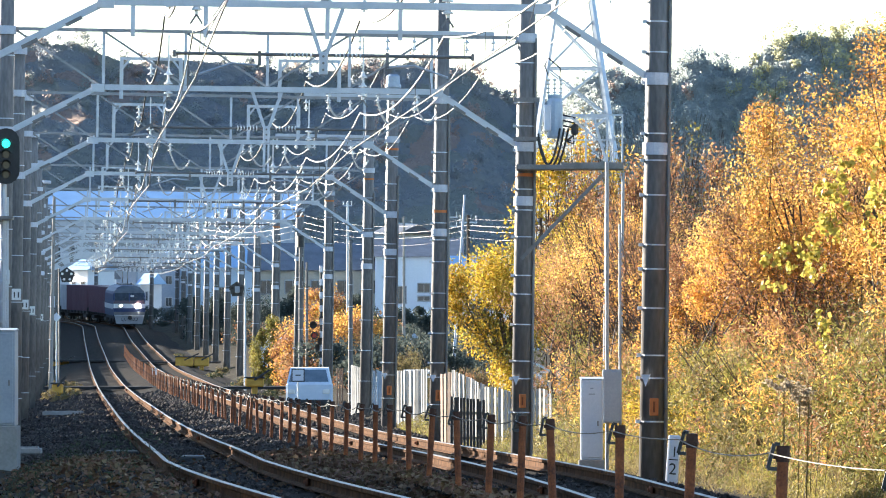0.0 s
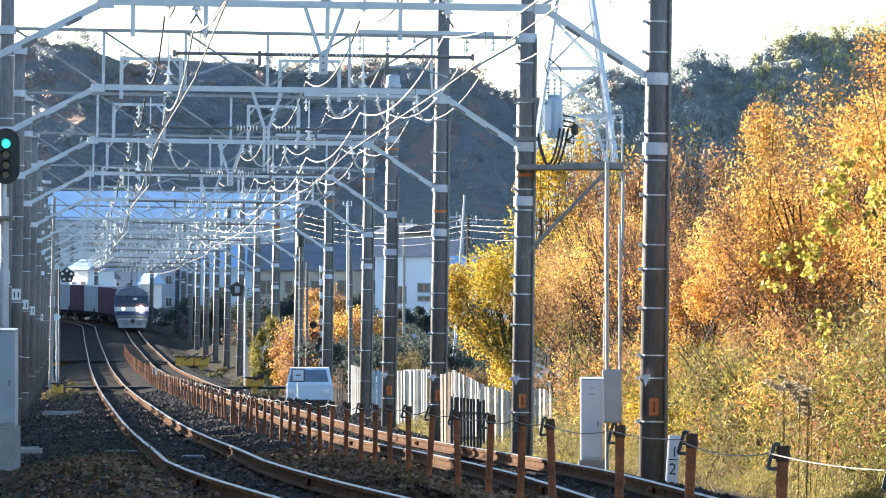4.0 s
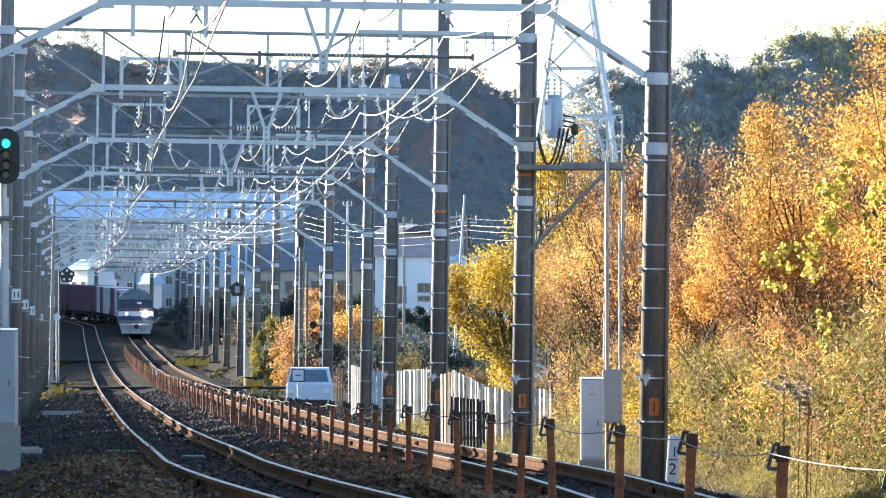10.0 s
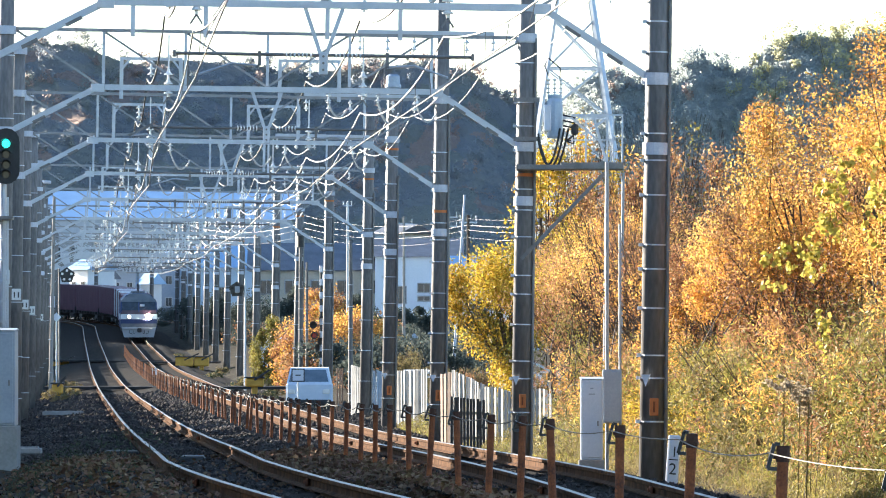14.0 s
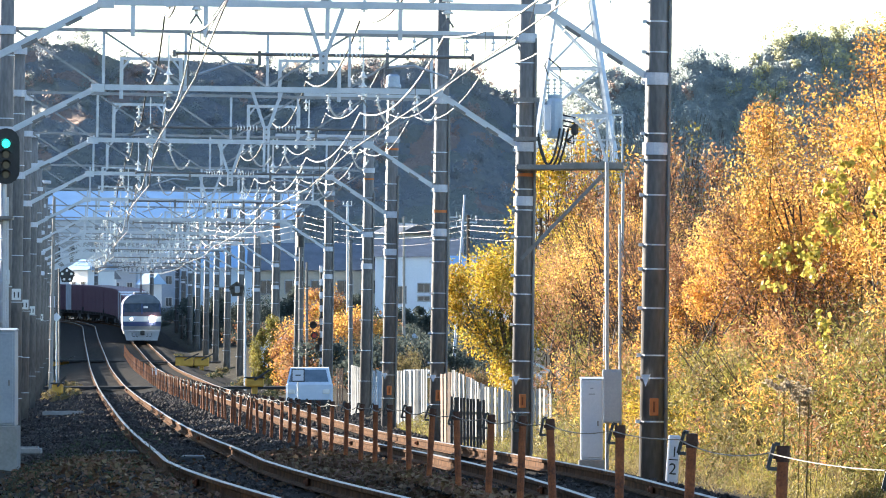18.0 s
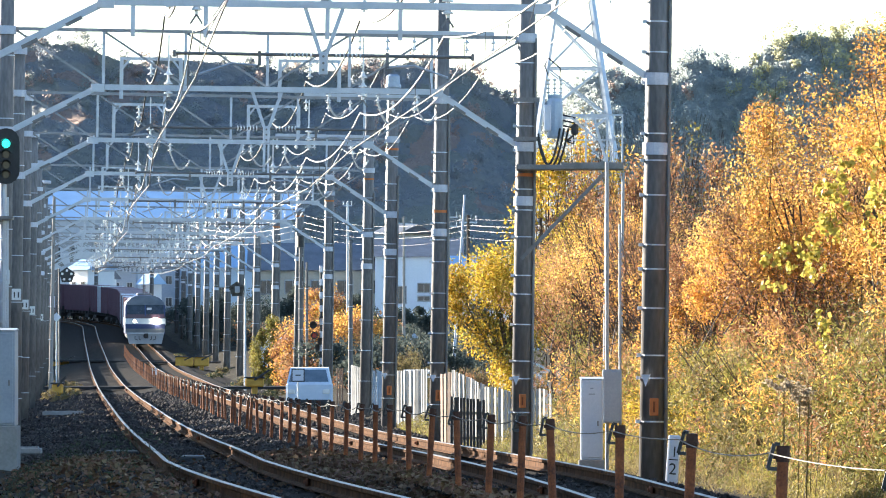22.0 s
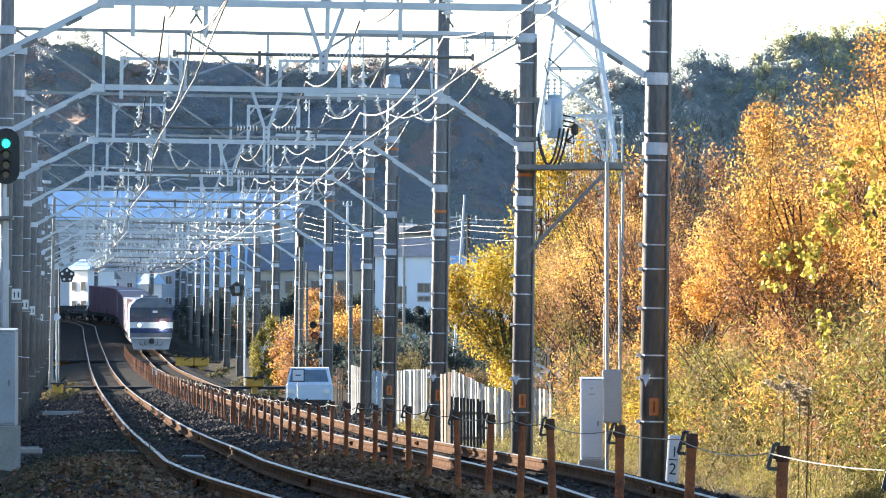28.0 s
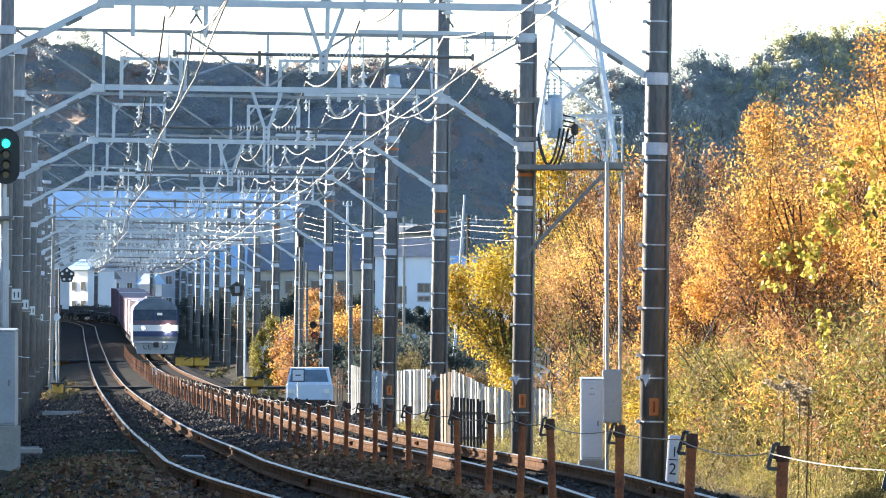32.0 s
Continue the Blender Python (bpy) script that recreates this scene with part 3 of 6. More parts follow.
YELLOW_LEAF = mat("yellow_leaves", [(0.38, 0.26, 0.03), (0.60, 0.42, 0.06)], 0.6, scale=0.6, fine=5, bump=0, vary=0.4, translucent=0.38, gloss=0.15)
STRAW = mat("straw_grass", [(0.14, 0.112, 0.05), (0.27, 0.215, 0.10)], 0.8, scale=1, fine=6, bump=0, vary=0.35, translucent=0.35, gloss=0.15)
PLUME = mat("pale_grass_plumes", [(0.36, 0.29, 0.20), (0.48, 0.40, 0.29)], 0.9, scale=1, fine=6, bump=0, vary=0.2, translucent=0.4)
# Haze of distance is put into these hill colours, paler and bluer than leaves.
HILL_LEAF = mat("hazed_evergreen_wood", [(0.31, 0.325, 0.35), (0.345, 0.355, 0.365), (0.38, 0.38, 0.365)], 1.0, scale=0.03, fine=0.4, bump=0, vary=0.05, translucent=0.55, gloss=0.02)
HILL_LEAF_B = mat("hazed_grey_green_wood", [(0.32, 0.335, 0.33), (0.38, 0.38, 0.335)], 1.0, scale=0.03, fine=0.4, bump=0, vary=0.05, translucent=0.55, gloss=0.02)
HILL_RED = mat("hazed_autumn_wood", [(0.42, 0.34, 0.31), (0.50, 0.38, 0.32)], 1.0, scale=0.05, fine=0.4, bump=0, vary=0.05, translucent=0.55, gloss=0.02)
HILL_PALE = mat("hazed_bamboo_wood", [(0.50, 0.48, 0.30), (0.58, 0.55, 0.34)], 1.0, scale=0.05, fine=0.4, bump=0, vary=0.05, translucent=0.55, gloss=0.02)
HILL_GREEN = mat("hazed_green_bamboo_wood", [(0.40, 0.43, 0.43), (0.46, 0.48, 0.44)], 1.0, scale=0.05, fine=0.4, bump=0, vary=0.05, translucent=0.55, gloss=0.02)
HILL_SOIL = mat("hazed_wood_floor", [(0.2, 0.225, 0.24), (0.25, 0.27, 0.27)], 0.95, scale=0.05, fine=0.6, bump=0.3)


def crown_points(centre, radii, n, clumps=14, seed=0):
    """Leaf places in clumps over an uneven crown, thinner inside, with gaps."""
    rng = np.random.default_rng(seed)
    c = rng.normal(size=(clumps, 3))
    c /= np.linalg.norm(c, axis=1, keepdims=True)
    c *= rng.uniform(0.45, 1.0, (clumps, 1))
    size = rng.uniform(0.22, 0.48, clumps)
    k = rng.integers(0, clumps, n)
    p = rng.normal(size=(n, 3))
    p /= np.linalg.norm(p, axis=1, keepdims=True)
    p *= (rng.random(n) ** 0.5 * size[k])[:, None]
    return np.asarray(centre) + (c[k] + p) * np.asarray(radii), np.asarray(centre) + c * np.asarray(radii)


def make_tree(name, base, height, width, leaf_mats, n, leaf, label, category="tree", seed=0, bare=0, lean=0.0, low=0.3, group="", limbs=16):
    """A forked trunk with tapering limbs to its leaf clumps, and one crown per leaf colour."""
    rng = np.random.default_rng(seed)
    t = thing(name, base, label, category, group)
    tr = B()
    fork = Vector((lean * height * 0.3, 0, height * 0.34))
    tube(tr, [(0, 0, -0.25), (0.05, 0.02, height * 0.15), fork], [0.03 * height * 0.55, 0.02 * height * 0.55, 0.016 * height * 0.55], 8)
    part("trunk", tr, BARK, t, smooth=True)
    centre = (lean * height * 0.6, 0, height * (low + (1 - low) / 2))
    radii = (width / 2, width / 2, height * (1 - low) / 2)
    for j, (m, share) in enumerate(leaf_mats):
        pts, clumps = crown_points(centre, radii, int(n * share), 16, seed * 7 + j)
        quads("crown", leaf_corners(pts, leaf, long=1.9), m, t)
        for c in clumps[:limbs]:
            c = Vector(c)
            midp = fork.lerp(c, 0.5) + Vector(rng.normal(0, 0.12 * width * 0.3, 3))
            part("limb", tube(B(), [fork * rng.uniform(0.6, 1.0), midp, c], [0.006 * height, 0.004 * height, 0.0012 * height], 5), BARK, t)
    twigs = B()
    for k in range(bare):
        a = rng.uniform(0, 6.28)
        p = fork + Vector(rng.normal(0, 0.15 * width, 3))
        q = Vector(centre) + Vector((math.cos(a) * radii[0] * rng.uniform(0.5, 1.1), math.sin(a) * radii[1], radii[2] * rng.uniform(-0.3, 1.15)))
        tube(twigs, [p, p.lerp(q, 0.5) + Vector(rng.normal(0, 0.12, 3)), q], [0.012, 0.008, 0.003], 4)
    if bare:
        tagged(part("branchwork", twigs, BARK, t), kind="stuff")
    else:
        twigs.free()
    return t


def verge(a, d):
    return Vector((a + F_SLOPE * d, d, ground_height(a, d)))


def make_bush(base, h, w, mix, n, leaf, long, label, seed, group):
    """A many-stemmed bush: arching stems from the ground and leaf clumps about them."""
    rng = np.random.default_rng(seed)
    t = thing("bush", base, label, "bush", group)
    for k in range(9):
        u = rng.uniform(0, 6.28)
        q = Vector((math.cos(u) * w * 0.45, math.sin(u) * w * 0.45, h * rng.uniform(0.6, 1.0)))
        part("stem", tube(B(), [(0, 0, -0.15), (q.x * 0.35, q.y * 0.35, q.z * 0.6), q], [0.014, 0.01, 0.003], 5), BARK, t)
    for j, (m, share) in enumerate(mix):
        pts, _ = crown_points((0, 0, h * 0.48), (w * 0.5, w * 0.5, h * 0.46), int(n * share), 18, seed * 5 + j)
        pts = pts[pts[:, 2] > 0.0]
        quads("foliage", leaf_corners(pts, leaf, long=long, upright=0.1), m, t)
    return t


TREE = "broad autumn tree with golden-brown leaves beside the line"
HALF_BARE = "half-bare autumn tree with russet leaves and thin twigs"
for i, (a, d, h, w, mix, n, bare, label) in enumerate((
        (11.7, 97, 6.2, 3.4, ((GOLD, 0.75), (RUSSET, 0.25)), 22000, 30, TREE),
        (11.8, 105, 5.9, 3.2, ((GOLD, 0.75), (RUSSET, 0.25)), 22000, 30, TREE),
        (11.0, 113, 5.3, 3.0, ((GOLD, 0.7), (RUSSET, 0.3)), 22000, 30, TREE),
        (11.3, 121, 4.5, 3.0, ((GOLD, 0.65), (RUSSET, 0.35)), 20000, 40, TREE),
        (11.0, 130, 3.6, 2.8, ((RUSSET, 0.6), (GOLD, 0.4)), 12000, 130, HALF_BARE),
        (11.2, 140, 4.2, 3.2, ((RUSSET, 0.75), (GOLD, 0.25)), 9000, 190, HALF_BARE),
        (11.2, 151, 4.9, 3.2, ((RUSSET, 0.7), (GOLD, 0.3)), 9000, 190, HALF_BARE),
        (11.6, 163, 4.8, 3.4, ((GOLD, 0.4), (RUSSET, 0.4), (OLIVE, 0.2)), 14000, 70, HALF_BARE),
        (11.8, 176, 4.8, 3.2, ((YELLOW_LEAF, 0.5), (RUSSET, 0.5)), 14000, 50, "autumn tree with yellow and russet leaves"))):
    make_tree("tree", verge(a, d), h, w, mix, int(n * 2.4), 0.026, label, seed=1 + i, bare=bare, low=0.22 if d < 155 else 0.36, group="autumn trees")
make_tree("tree", verge(10.7, 186), 4.9, 3.0, [(YELLOW_LEAF, 0.8), (OLIVE, 0.2)], 26000, 0.045, "bushy tree with bright yellow leaves", seed=19, low=0.24, group="autumn trees")
for i, (a, d, h, w, mix, n, bare) in enumerate(((12.6, 200, 7.2, 2.4, ((YELLOW_LEAF, 0.6), (RUSSET, 0.4)), 8000, 120), (13.9, 206, 7.5, 2.4, ((YELLOW_LEAF, 0.4), (RUSSET, 0.6)), 7000, 150),
                                                (15.1, 202, 7.4, 2.3, ((RUSSET, 0.7), (GOLD, 0.3)), 6000, 200), (16.4, 208, 8.0, 2.6, ((RUSSET, 0.8), (OLIVE, 0.2)), 3500, 260), (17.8, 212, 7.6, 2.6, ((RUSSET, 1.0),), 3500, 240))):
    make_tree("tree", verge(a, d), h, w, mix, n, 0.06, HALF_BARE, seed=40 + i, bare=bare, low=0.3, group="autumn trees")
for i, (a, d) in enumerate(((11.7, 266), (12.2, 269), (12.7, 267))):
    make_bush(verge(a, d), 1.9, 1.1, ((STRAW, 1.0),), 1500, 0.02, 9.0, "clump of tall pale reeds behind the fences", 840 + i, "reed clumps")
make_tree("tree", verge(10.6, 330), 3.4, 4.6, [(RUSSET, 0.7), (GOLD, 0.3)], 20000, 0.06, "low bush with orange autumn leaves", seed=20, low=0.05, group="autumn trees")
make_tree("tree", verge(12.5, 338), 3.6, 4.2, [(RUSSET, 0.5), (GOLD, 0.3), (OLIVE, 0.2)], 20000, 0.06, "low bush with orange autumn leaves", seed=21, low=0.05, group="autumn trees")
make_tree("tree", verge(8.9, 345), 3.4, 1.8, [(OLIVE, 1.0)], 10000, 0.055, "slim dark evergreen tree", seed=22, low=0.05, group="autumn trees")

# yellow-green creepers hanging over the trees
for i, (a, d, z, w, h) in enumerate(((9.74, 96, 3.60, 0.32, 0.26), (9.60, 96, 3.31, 0.34, 0.28), (9.56, 96, 3.03, 0.32, 0.30), (9.46, 96, 2.67, 0.34, 0.34), (9.21, 96, 2.53, 0.36, 0.2), (8.89, 96, 2.25, 0.42, 0.26),
                                     (9.35, 96, 2.32, 0.2, 0.3), (9.46, 96, 1.5, 0.2, 0.3), (10.17, 96, 3.53, 0.3, 0.4), (10.13, 96, 2.95, 0.24, 0.4))):
    t = thing("creeper", verge(a, d), "yellow-green creeper leaves hanging over the scrub", "creeper", "creepers")
    pts, cl = crown_points((0, 0, z - verge(a, d).z), (w * 0.75, 0.3, h), 90, 8, 300 + i)
    quads("leaves", leaf_corners(pts, 0.07, long=1.2), IVY, t)
    part("stem", tube(B(), [(0, 0, -0.1), (0.1, 0.1, 1.0), (0.0, 0, z - verge(a, d).z)], [0.005, 0.004, 0.003], 5), BARK, t)


def make_scrub(name, a0, a1, d0, d1, height, m, n, leaf, label, seed, long=2.2, category="scrub", upright=0.0, on_bed=False):
    """A bank of low bushes and tall grass of uneven height."""
    rng = np.random.default_rng(seed)
    d = rng.uniform(d0, d1, n)
    a = a0 + (a1 - a0) * rng.random(n) ** 1.3
    top = np.array([max(0.15, height * (0.6 + 0.75 * noise.noise((x * 0.9, y * 0.4, seed)) + 0.3 * noise.noise((x * 2.7, y * 1.3, seed)))) + 0.22 * (x - a0)
                    for x, y in zip(a, d)])
    z = np.array([zr(y) + bed_height(x) + near_heap(x, y) if on_bed else ground_height(x, y) for x, y in zip(a, d)]) + top * rng.random(n) ** 0.7
    ob = quads(name, leaf_corners(np.stack([a + F_SLOPE * d, d, z], axis=1), leaf, long=long, upright=upright), m)
    return tagged(ob, label, category, kind="stuff")


make_scrub("scrub", 9.5, 12.3, 74, 149, 1.7, OLIVE, 50000, 0.017, "dense olive and yellow undergrowth along the line", 21, 5.0, upright=0.15)
make_scrub("dead_leaves", 9.6, 12.5, 74, 149, 2.0, RUSSET, 30000, 0.02, "brown withered leaves on the undergrowth", 23, 2.2)
make_scrub("reeds", 9.4, 11.5, 76, 148, 1.2, STRAW, 5000, 0.012, "pale dry reed stalks standing in the scrub", 25, 26.0, upright=0.6)
make_scrub("verge_grass", 9.25, 10.3, 66, 150, 0.22, STRAW, 18000, 0.012, "dry straw-coloured grass on the verge", 24, 9.0, "grass", upright=0.5)
make_scrub("fence_grass", 9.0, 11.8, 128, 218, 0.2, STRAW, 15000, 0.016, "dry grass along the feet of the fences", 28, 9.0, "grass", upright=0.5)
make_scrub("fence_weeds", 9.0, 11.8, 128, 218, 0.22, OLIVE, 15000, 0.018, "low green weeds along the feet of the fences", 29, 6.0, "grass", upright=0.3)
make_scrub("green_grass", 9.3, 10.2, 66, 110, 0.2, OLIVE, 12000, 0.012, "short green grass on the verge", 26, 9.0, "grass", upright=0.5)


BUSH = "tangled bush of olive and yellow leaves beside the line"
bushes = [make_bush(verge(9.9 + 0.2 * k, 78 + 9 * k), 1.7 + 0.2 * (k % 3), 1.9, mix, 5000, 0.021, 4.4, BUSH, 500 + k, "lineside bushes") for k, mix in enumerate((
    ((OLIVE, 0.8), (STRAW, 0.2)), ((OLIVE, 0.7), (GOLD, 0.3)), ((OLIVE, 0.4), (GOLD, 0.3), (RUSSET, 0.3)), ((OLIVE, 0.6), (RUSSET, 0.4)), ((YELLOW_LEAF, 0.5), (OLIVE, 0.5)), ((STRAW, 0.4), (OLIVE, 0.6))))]
rb = random.Random(77)
for i in range(8):
    d = 164 + 1.8 * i
    copy_thing(bushes[(2, 3, 5)[i % 3]], Matrix.Translation(verge(11.2 + 0.5 * ((i * 5) % 8), d)) @ pose(0, 0, 0, 0, 0, 47 * i))
for i in range(62):
    d = 78 + 1.1 * i + rb.uniform(-1, 1)
    a = rb.choice((9.75, 10.0, 10.4, 10.9, 11.4)) + rb.uniform(-0.15, 0.15)
    if (a - 1.0 + F_SLOPE * d) / d < 0.0138 and d > 118:
        a += 0.9
    elif d > 88:
        a += 0.4
    copy_thing(bushes[rb.randrange(6)], Matrix.Translation(verge(a, d) + Vector((0, 0, max(0.0, (a - 10.2) * 0.45)))) @ pose(0, 0, 0, rb.uniform(-8, 8), rb.uniform(-8, 8), rb.uniform(0, 360)))
HEDGE_LEAF = mat("dark_hedge_leaves", [(0.035, 0.05, 0.03), (0.07, 0.085, 0.045)], 0.8, scale=0.5, fine=5, bump=0, vary=0.4, translucent=0.25, gloss=0.1)
# Copy of the hedge leaves with distance haze put in, greyer and lighter.
HEDGE_FAR = mat("hazed_hedge_leaves", [(0.055, 0.07, 0.065), (0.095, 0.108, 0.09)], 0.8, scale=0.5, fine=5, bump=0, vary=0.3, translucent=0.35, gloss=0.1)
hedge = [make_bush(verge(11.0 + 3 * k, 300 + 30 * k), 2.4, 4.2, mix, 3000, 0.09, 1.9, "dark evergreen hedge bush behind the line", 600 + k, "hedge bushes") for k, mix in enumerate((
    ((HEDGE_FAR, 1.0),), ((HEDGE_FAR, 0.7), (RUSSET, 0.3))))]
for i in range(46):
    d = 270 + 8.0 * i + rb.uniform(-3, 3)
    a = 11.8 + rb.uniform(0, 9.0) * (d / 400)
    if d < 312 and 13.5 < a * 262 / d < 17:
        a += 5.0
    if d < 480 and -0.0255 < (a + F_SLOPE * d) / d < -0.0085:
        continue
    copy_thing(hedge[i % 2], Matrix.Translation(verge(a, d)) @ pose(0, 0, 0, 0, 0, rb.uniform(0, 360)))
LITTER = mat("leaf_litter", [(0.07, 0.04, 0.025), (0.15, 0.09, 0.055), (0.22, 0.15, 0.10)], 0.85, scale=1, fine=6, bump=0, vary=0.4, gloss=0.03)


def make_litter():
    rng = np.random.default_rng(5)
    n = 26000
    d = 50 + 60 * rng.random(n) ** 1.3
    a = np.where(rng.random(n) < 0.75, 3.4 + 0.55 * rng.normal(size=n), 0.2 + 0.6 * rng.normal(size=n))
    p = np.array([line_point(x, y, bed_height(x) + near_heap(x, y) + 0.02 + 0.02 * abs(z)) for x, y, z in zip(a, d, rng.normal(size=n))])
    tagged(quads("leaf_litter", leaf_corners(p, 0.045, flat=0.5, long=1.7), LITTER), "brown fallen leaves and twigs heaped along the fence", "litter", kind="stuff")


make_litter()
for i in range(9):
    make_bush(verge(-0.3 + 0.5 * math.sin(i * 2.4), 268 + 9 * i) + Vector((0, 0, 0.25)), 0.55, 0.7, ((STRAW, 1.0),), 500, 0.02, 8.0, "clump of dry pale weeds on the shoulder", 800 + i, "weed clumps")
for i in range(12):
    make_bush(verge(8.3 + 0.9 * math.sin(i * 2.1), 322 + 19 * i), 0.5, 0.9, ((STRAW, 0.5), (HEDGE_LEAF, 0.5)), 420, 0.03, 6.0, "clump of dry weeds on the stony slope", 860 + i, "weed clumps")
make_scrub("shoulder_grass", -0.7, 1.1, 64, 98, 0.05, HEDGE_LEAF, 1100, 0.010, "sparse dark grass on the earth shoulder", 27, 7.0, "grass", upright=0.4, on_bed=True)
for i, (a, d, z) in enumerate(((9.05, 95, 0.75), (9.2, 95.4, 0.72), (9.3, 96, 0.5), (8.95, 96, 0.85), (9.25, 96, 0.66))):
    t = thing("pampas_plume", verge(a, d), "pale feathery pampas grass plume on its stalk", "grass", "pampas plumes")
    b = verge(a, d)
    part("stalk", tube(B(), [(0, 0, -0.1), (0.03, 0, z - b.z - 0.1), (0.0, 0, z - b.z)], 0.006, 5), STRAW, t)
    pts, _ = crown_points((-0.05, 0, z - b.z), (0.16, 0.08, 0.10), 240, 8, 400 + i)
    quads("plume", leaf_corners(pts, 0.02, long=4.0), PLUME, t)


def make_hill(name, d, x0, x1, ridge, depth, label, pick, pick_head, cell, tall, seed, wood, low, cols, rows, leaves, crowns):
    """A wooded hill: a slope up to its ridge line under an uneven canopy of crowns, with loose foliage over it."""
    rng = np.random.default_rng(seed)
    rx, rz = [p[0] for p in ridge], [p[1] for p in ridge]
    foot = zr(d) - 1.0
    rz = [z - 0.85 * tall for z in rz]

    def surface(x, f):
        top = float(np.interp(x, rx, rz))
        return Vector((x, d + depth * f, foot + (top - foot) * min(1.0, f) ** 0.92 * (1.0 if f <= 1 else 1 - 0.4 * (f - 1))))

    bm = B()
    fs = np.linspace(0, 1.6, 17)
    grid = [[bm.verts.new(surface(x, f) - Vector((0, 0, tall * 0.6))) for f in fs] for x in np.linspace(x0, x1, 60)]
    for r, s in zip(grid, grid[1:]):
        for i in range(len(fs) - 1):
            bm.faces.new((r[i], s[i], s[i + 1], r[i + 1]))
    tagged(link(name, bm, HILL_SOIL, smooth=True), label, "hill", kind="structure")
    # the canopy: a dome over each crown, broken up by boughs and twigs
    out = Vector((0.0, -0.75, 0.66))
    f_steps, x_steps = np.linspace(low, 1.1, rows), np.linspace(wood[0], wood[1], cols)
    pts, kinds = np.zeros((rows, cols, 3)), np.zeros((rows, cols), dtype=int)
    names = []
    for i, f in enumerate(f_steps):
        for k, x in enumerate(x_steps):
            p = surface(x, f)
            q = p / cell
            far, at = noise.voronoi(q)
            swell = tall * (0.75 - 0.9 * min(1.0, far[0]) ** 2) * (0.55 + 0.45 * f)
            swell += tall * (0.30 * noise.noise(q * 2.3) + 0.16 * noise.noise(q * 5.1) + 0.09 * noise.noise(q * 10.7))
            pts[i, k] = p + out * swell
            m = pick(p, f, noise.cell(at[0] * 7.3))
            if m not in names:
                names.append(m)
            kinds[i, k] = names.index(m)
    a = np.arange(rows * cols).reshape(rows, cols)
    faces = np.stack([a[:-1, :-1], a[:-1, 1:], a[1:, 1:], a[1:, :-1]], axis=-1).reshape(-1, 4)
    me = bpy.data.meshes.new("far_wood")
    me.from_pydata(pts.reshape(-1, 3).tolist(), [], faces.tolist())
    for m in names:
        me.materials.append(m)
    me.polygons.foreach_set("material_index", kinds[:-1, :-1].ravel().astype(np.int32))
    me.shade_smooth()
    tagged(new("far_wood", me), "distant wood of blended crowns covering the hillside", "woods", kind="stuff")
    # sprays of leaves over the canopy
    ri, ci = rng.integers(0, rows, leaves), rng.integers(0, cols, leaves)
    c = pts[ri, ci] + np.array(out) * rng.uniform(-0.05, 0.22, (leaves, 1)) + rng.normal(0, 0.12, (leaves, 3))
    for n, m in enumerate(names):
        sel = kinds[ri, ci] == n
        if sel.any():
            tagged(quads("far_foliage", leaf_corners(c[sel], 0.19, long=1.6, upright=0.2), m), "foliage of the distant woods", "woods", kind="stuff")
    # crowns that stand out of the canopy, thickest along the crest
    heads = {}
    count, radius, slim, leaf = crowns
    for k in range(count):
        x = rng.uniform(*wood)
        f = 1.02 - 0.8 * rng.random() ** 1.7
        p = surface(x, f) + out * tall * 0.25
        r = radius * rng.uniform(0.6, 1.2)
        spots, _ = crown_points(p + Vector((0, 0, r * (slim - 0.9))), (r, r, r * slim), 260, 9, seed * 1000 + k)
        heads.setdefault(pick_head(p, f, rng.random()), []).append(spots)
    for m, lst in heads.items():
        tagged(quads("far_crowns", leaf_corners(np.concatenate(lst), leaf, long=1.7, upright=0.25), m), "crowns standing out of the distant woods", "woods", kind="stuff")


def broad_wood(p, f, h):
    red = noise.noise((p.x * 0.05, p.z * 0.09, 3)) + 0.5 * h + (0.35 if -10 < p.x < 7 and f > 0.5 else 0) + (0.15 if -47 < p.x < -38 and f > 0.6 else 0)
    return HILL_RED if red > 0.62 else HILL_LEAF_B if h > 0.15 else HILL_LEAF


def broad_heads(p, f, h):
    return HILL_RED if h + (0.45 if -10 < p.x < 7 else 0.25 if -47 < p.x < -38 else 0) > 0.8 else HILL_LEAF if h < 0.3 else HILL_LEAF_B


def hazed_bamboo_wood(p, f, h):
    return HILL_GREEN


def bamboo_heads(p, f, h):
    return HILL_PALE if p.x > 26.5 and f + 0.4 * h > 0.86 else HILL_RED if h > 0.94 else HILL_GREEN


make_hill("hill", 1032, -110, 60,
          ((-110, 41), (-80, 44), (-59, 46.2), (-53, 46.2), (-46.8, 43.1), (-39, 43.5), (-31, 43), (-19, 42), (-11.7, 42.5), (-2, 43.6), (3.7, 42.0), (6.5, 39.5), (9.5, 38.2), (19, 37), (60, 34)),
          68, "wooded hill behind the town, blue haze in its colours", broad_wood, broad_heads, 4.6, 1.9, 31, (-68, 26), 0.05, 360, 250, 80000, (230, 1.9, 1.1, 0.24))
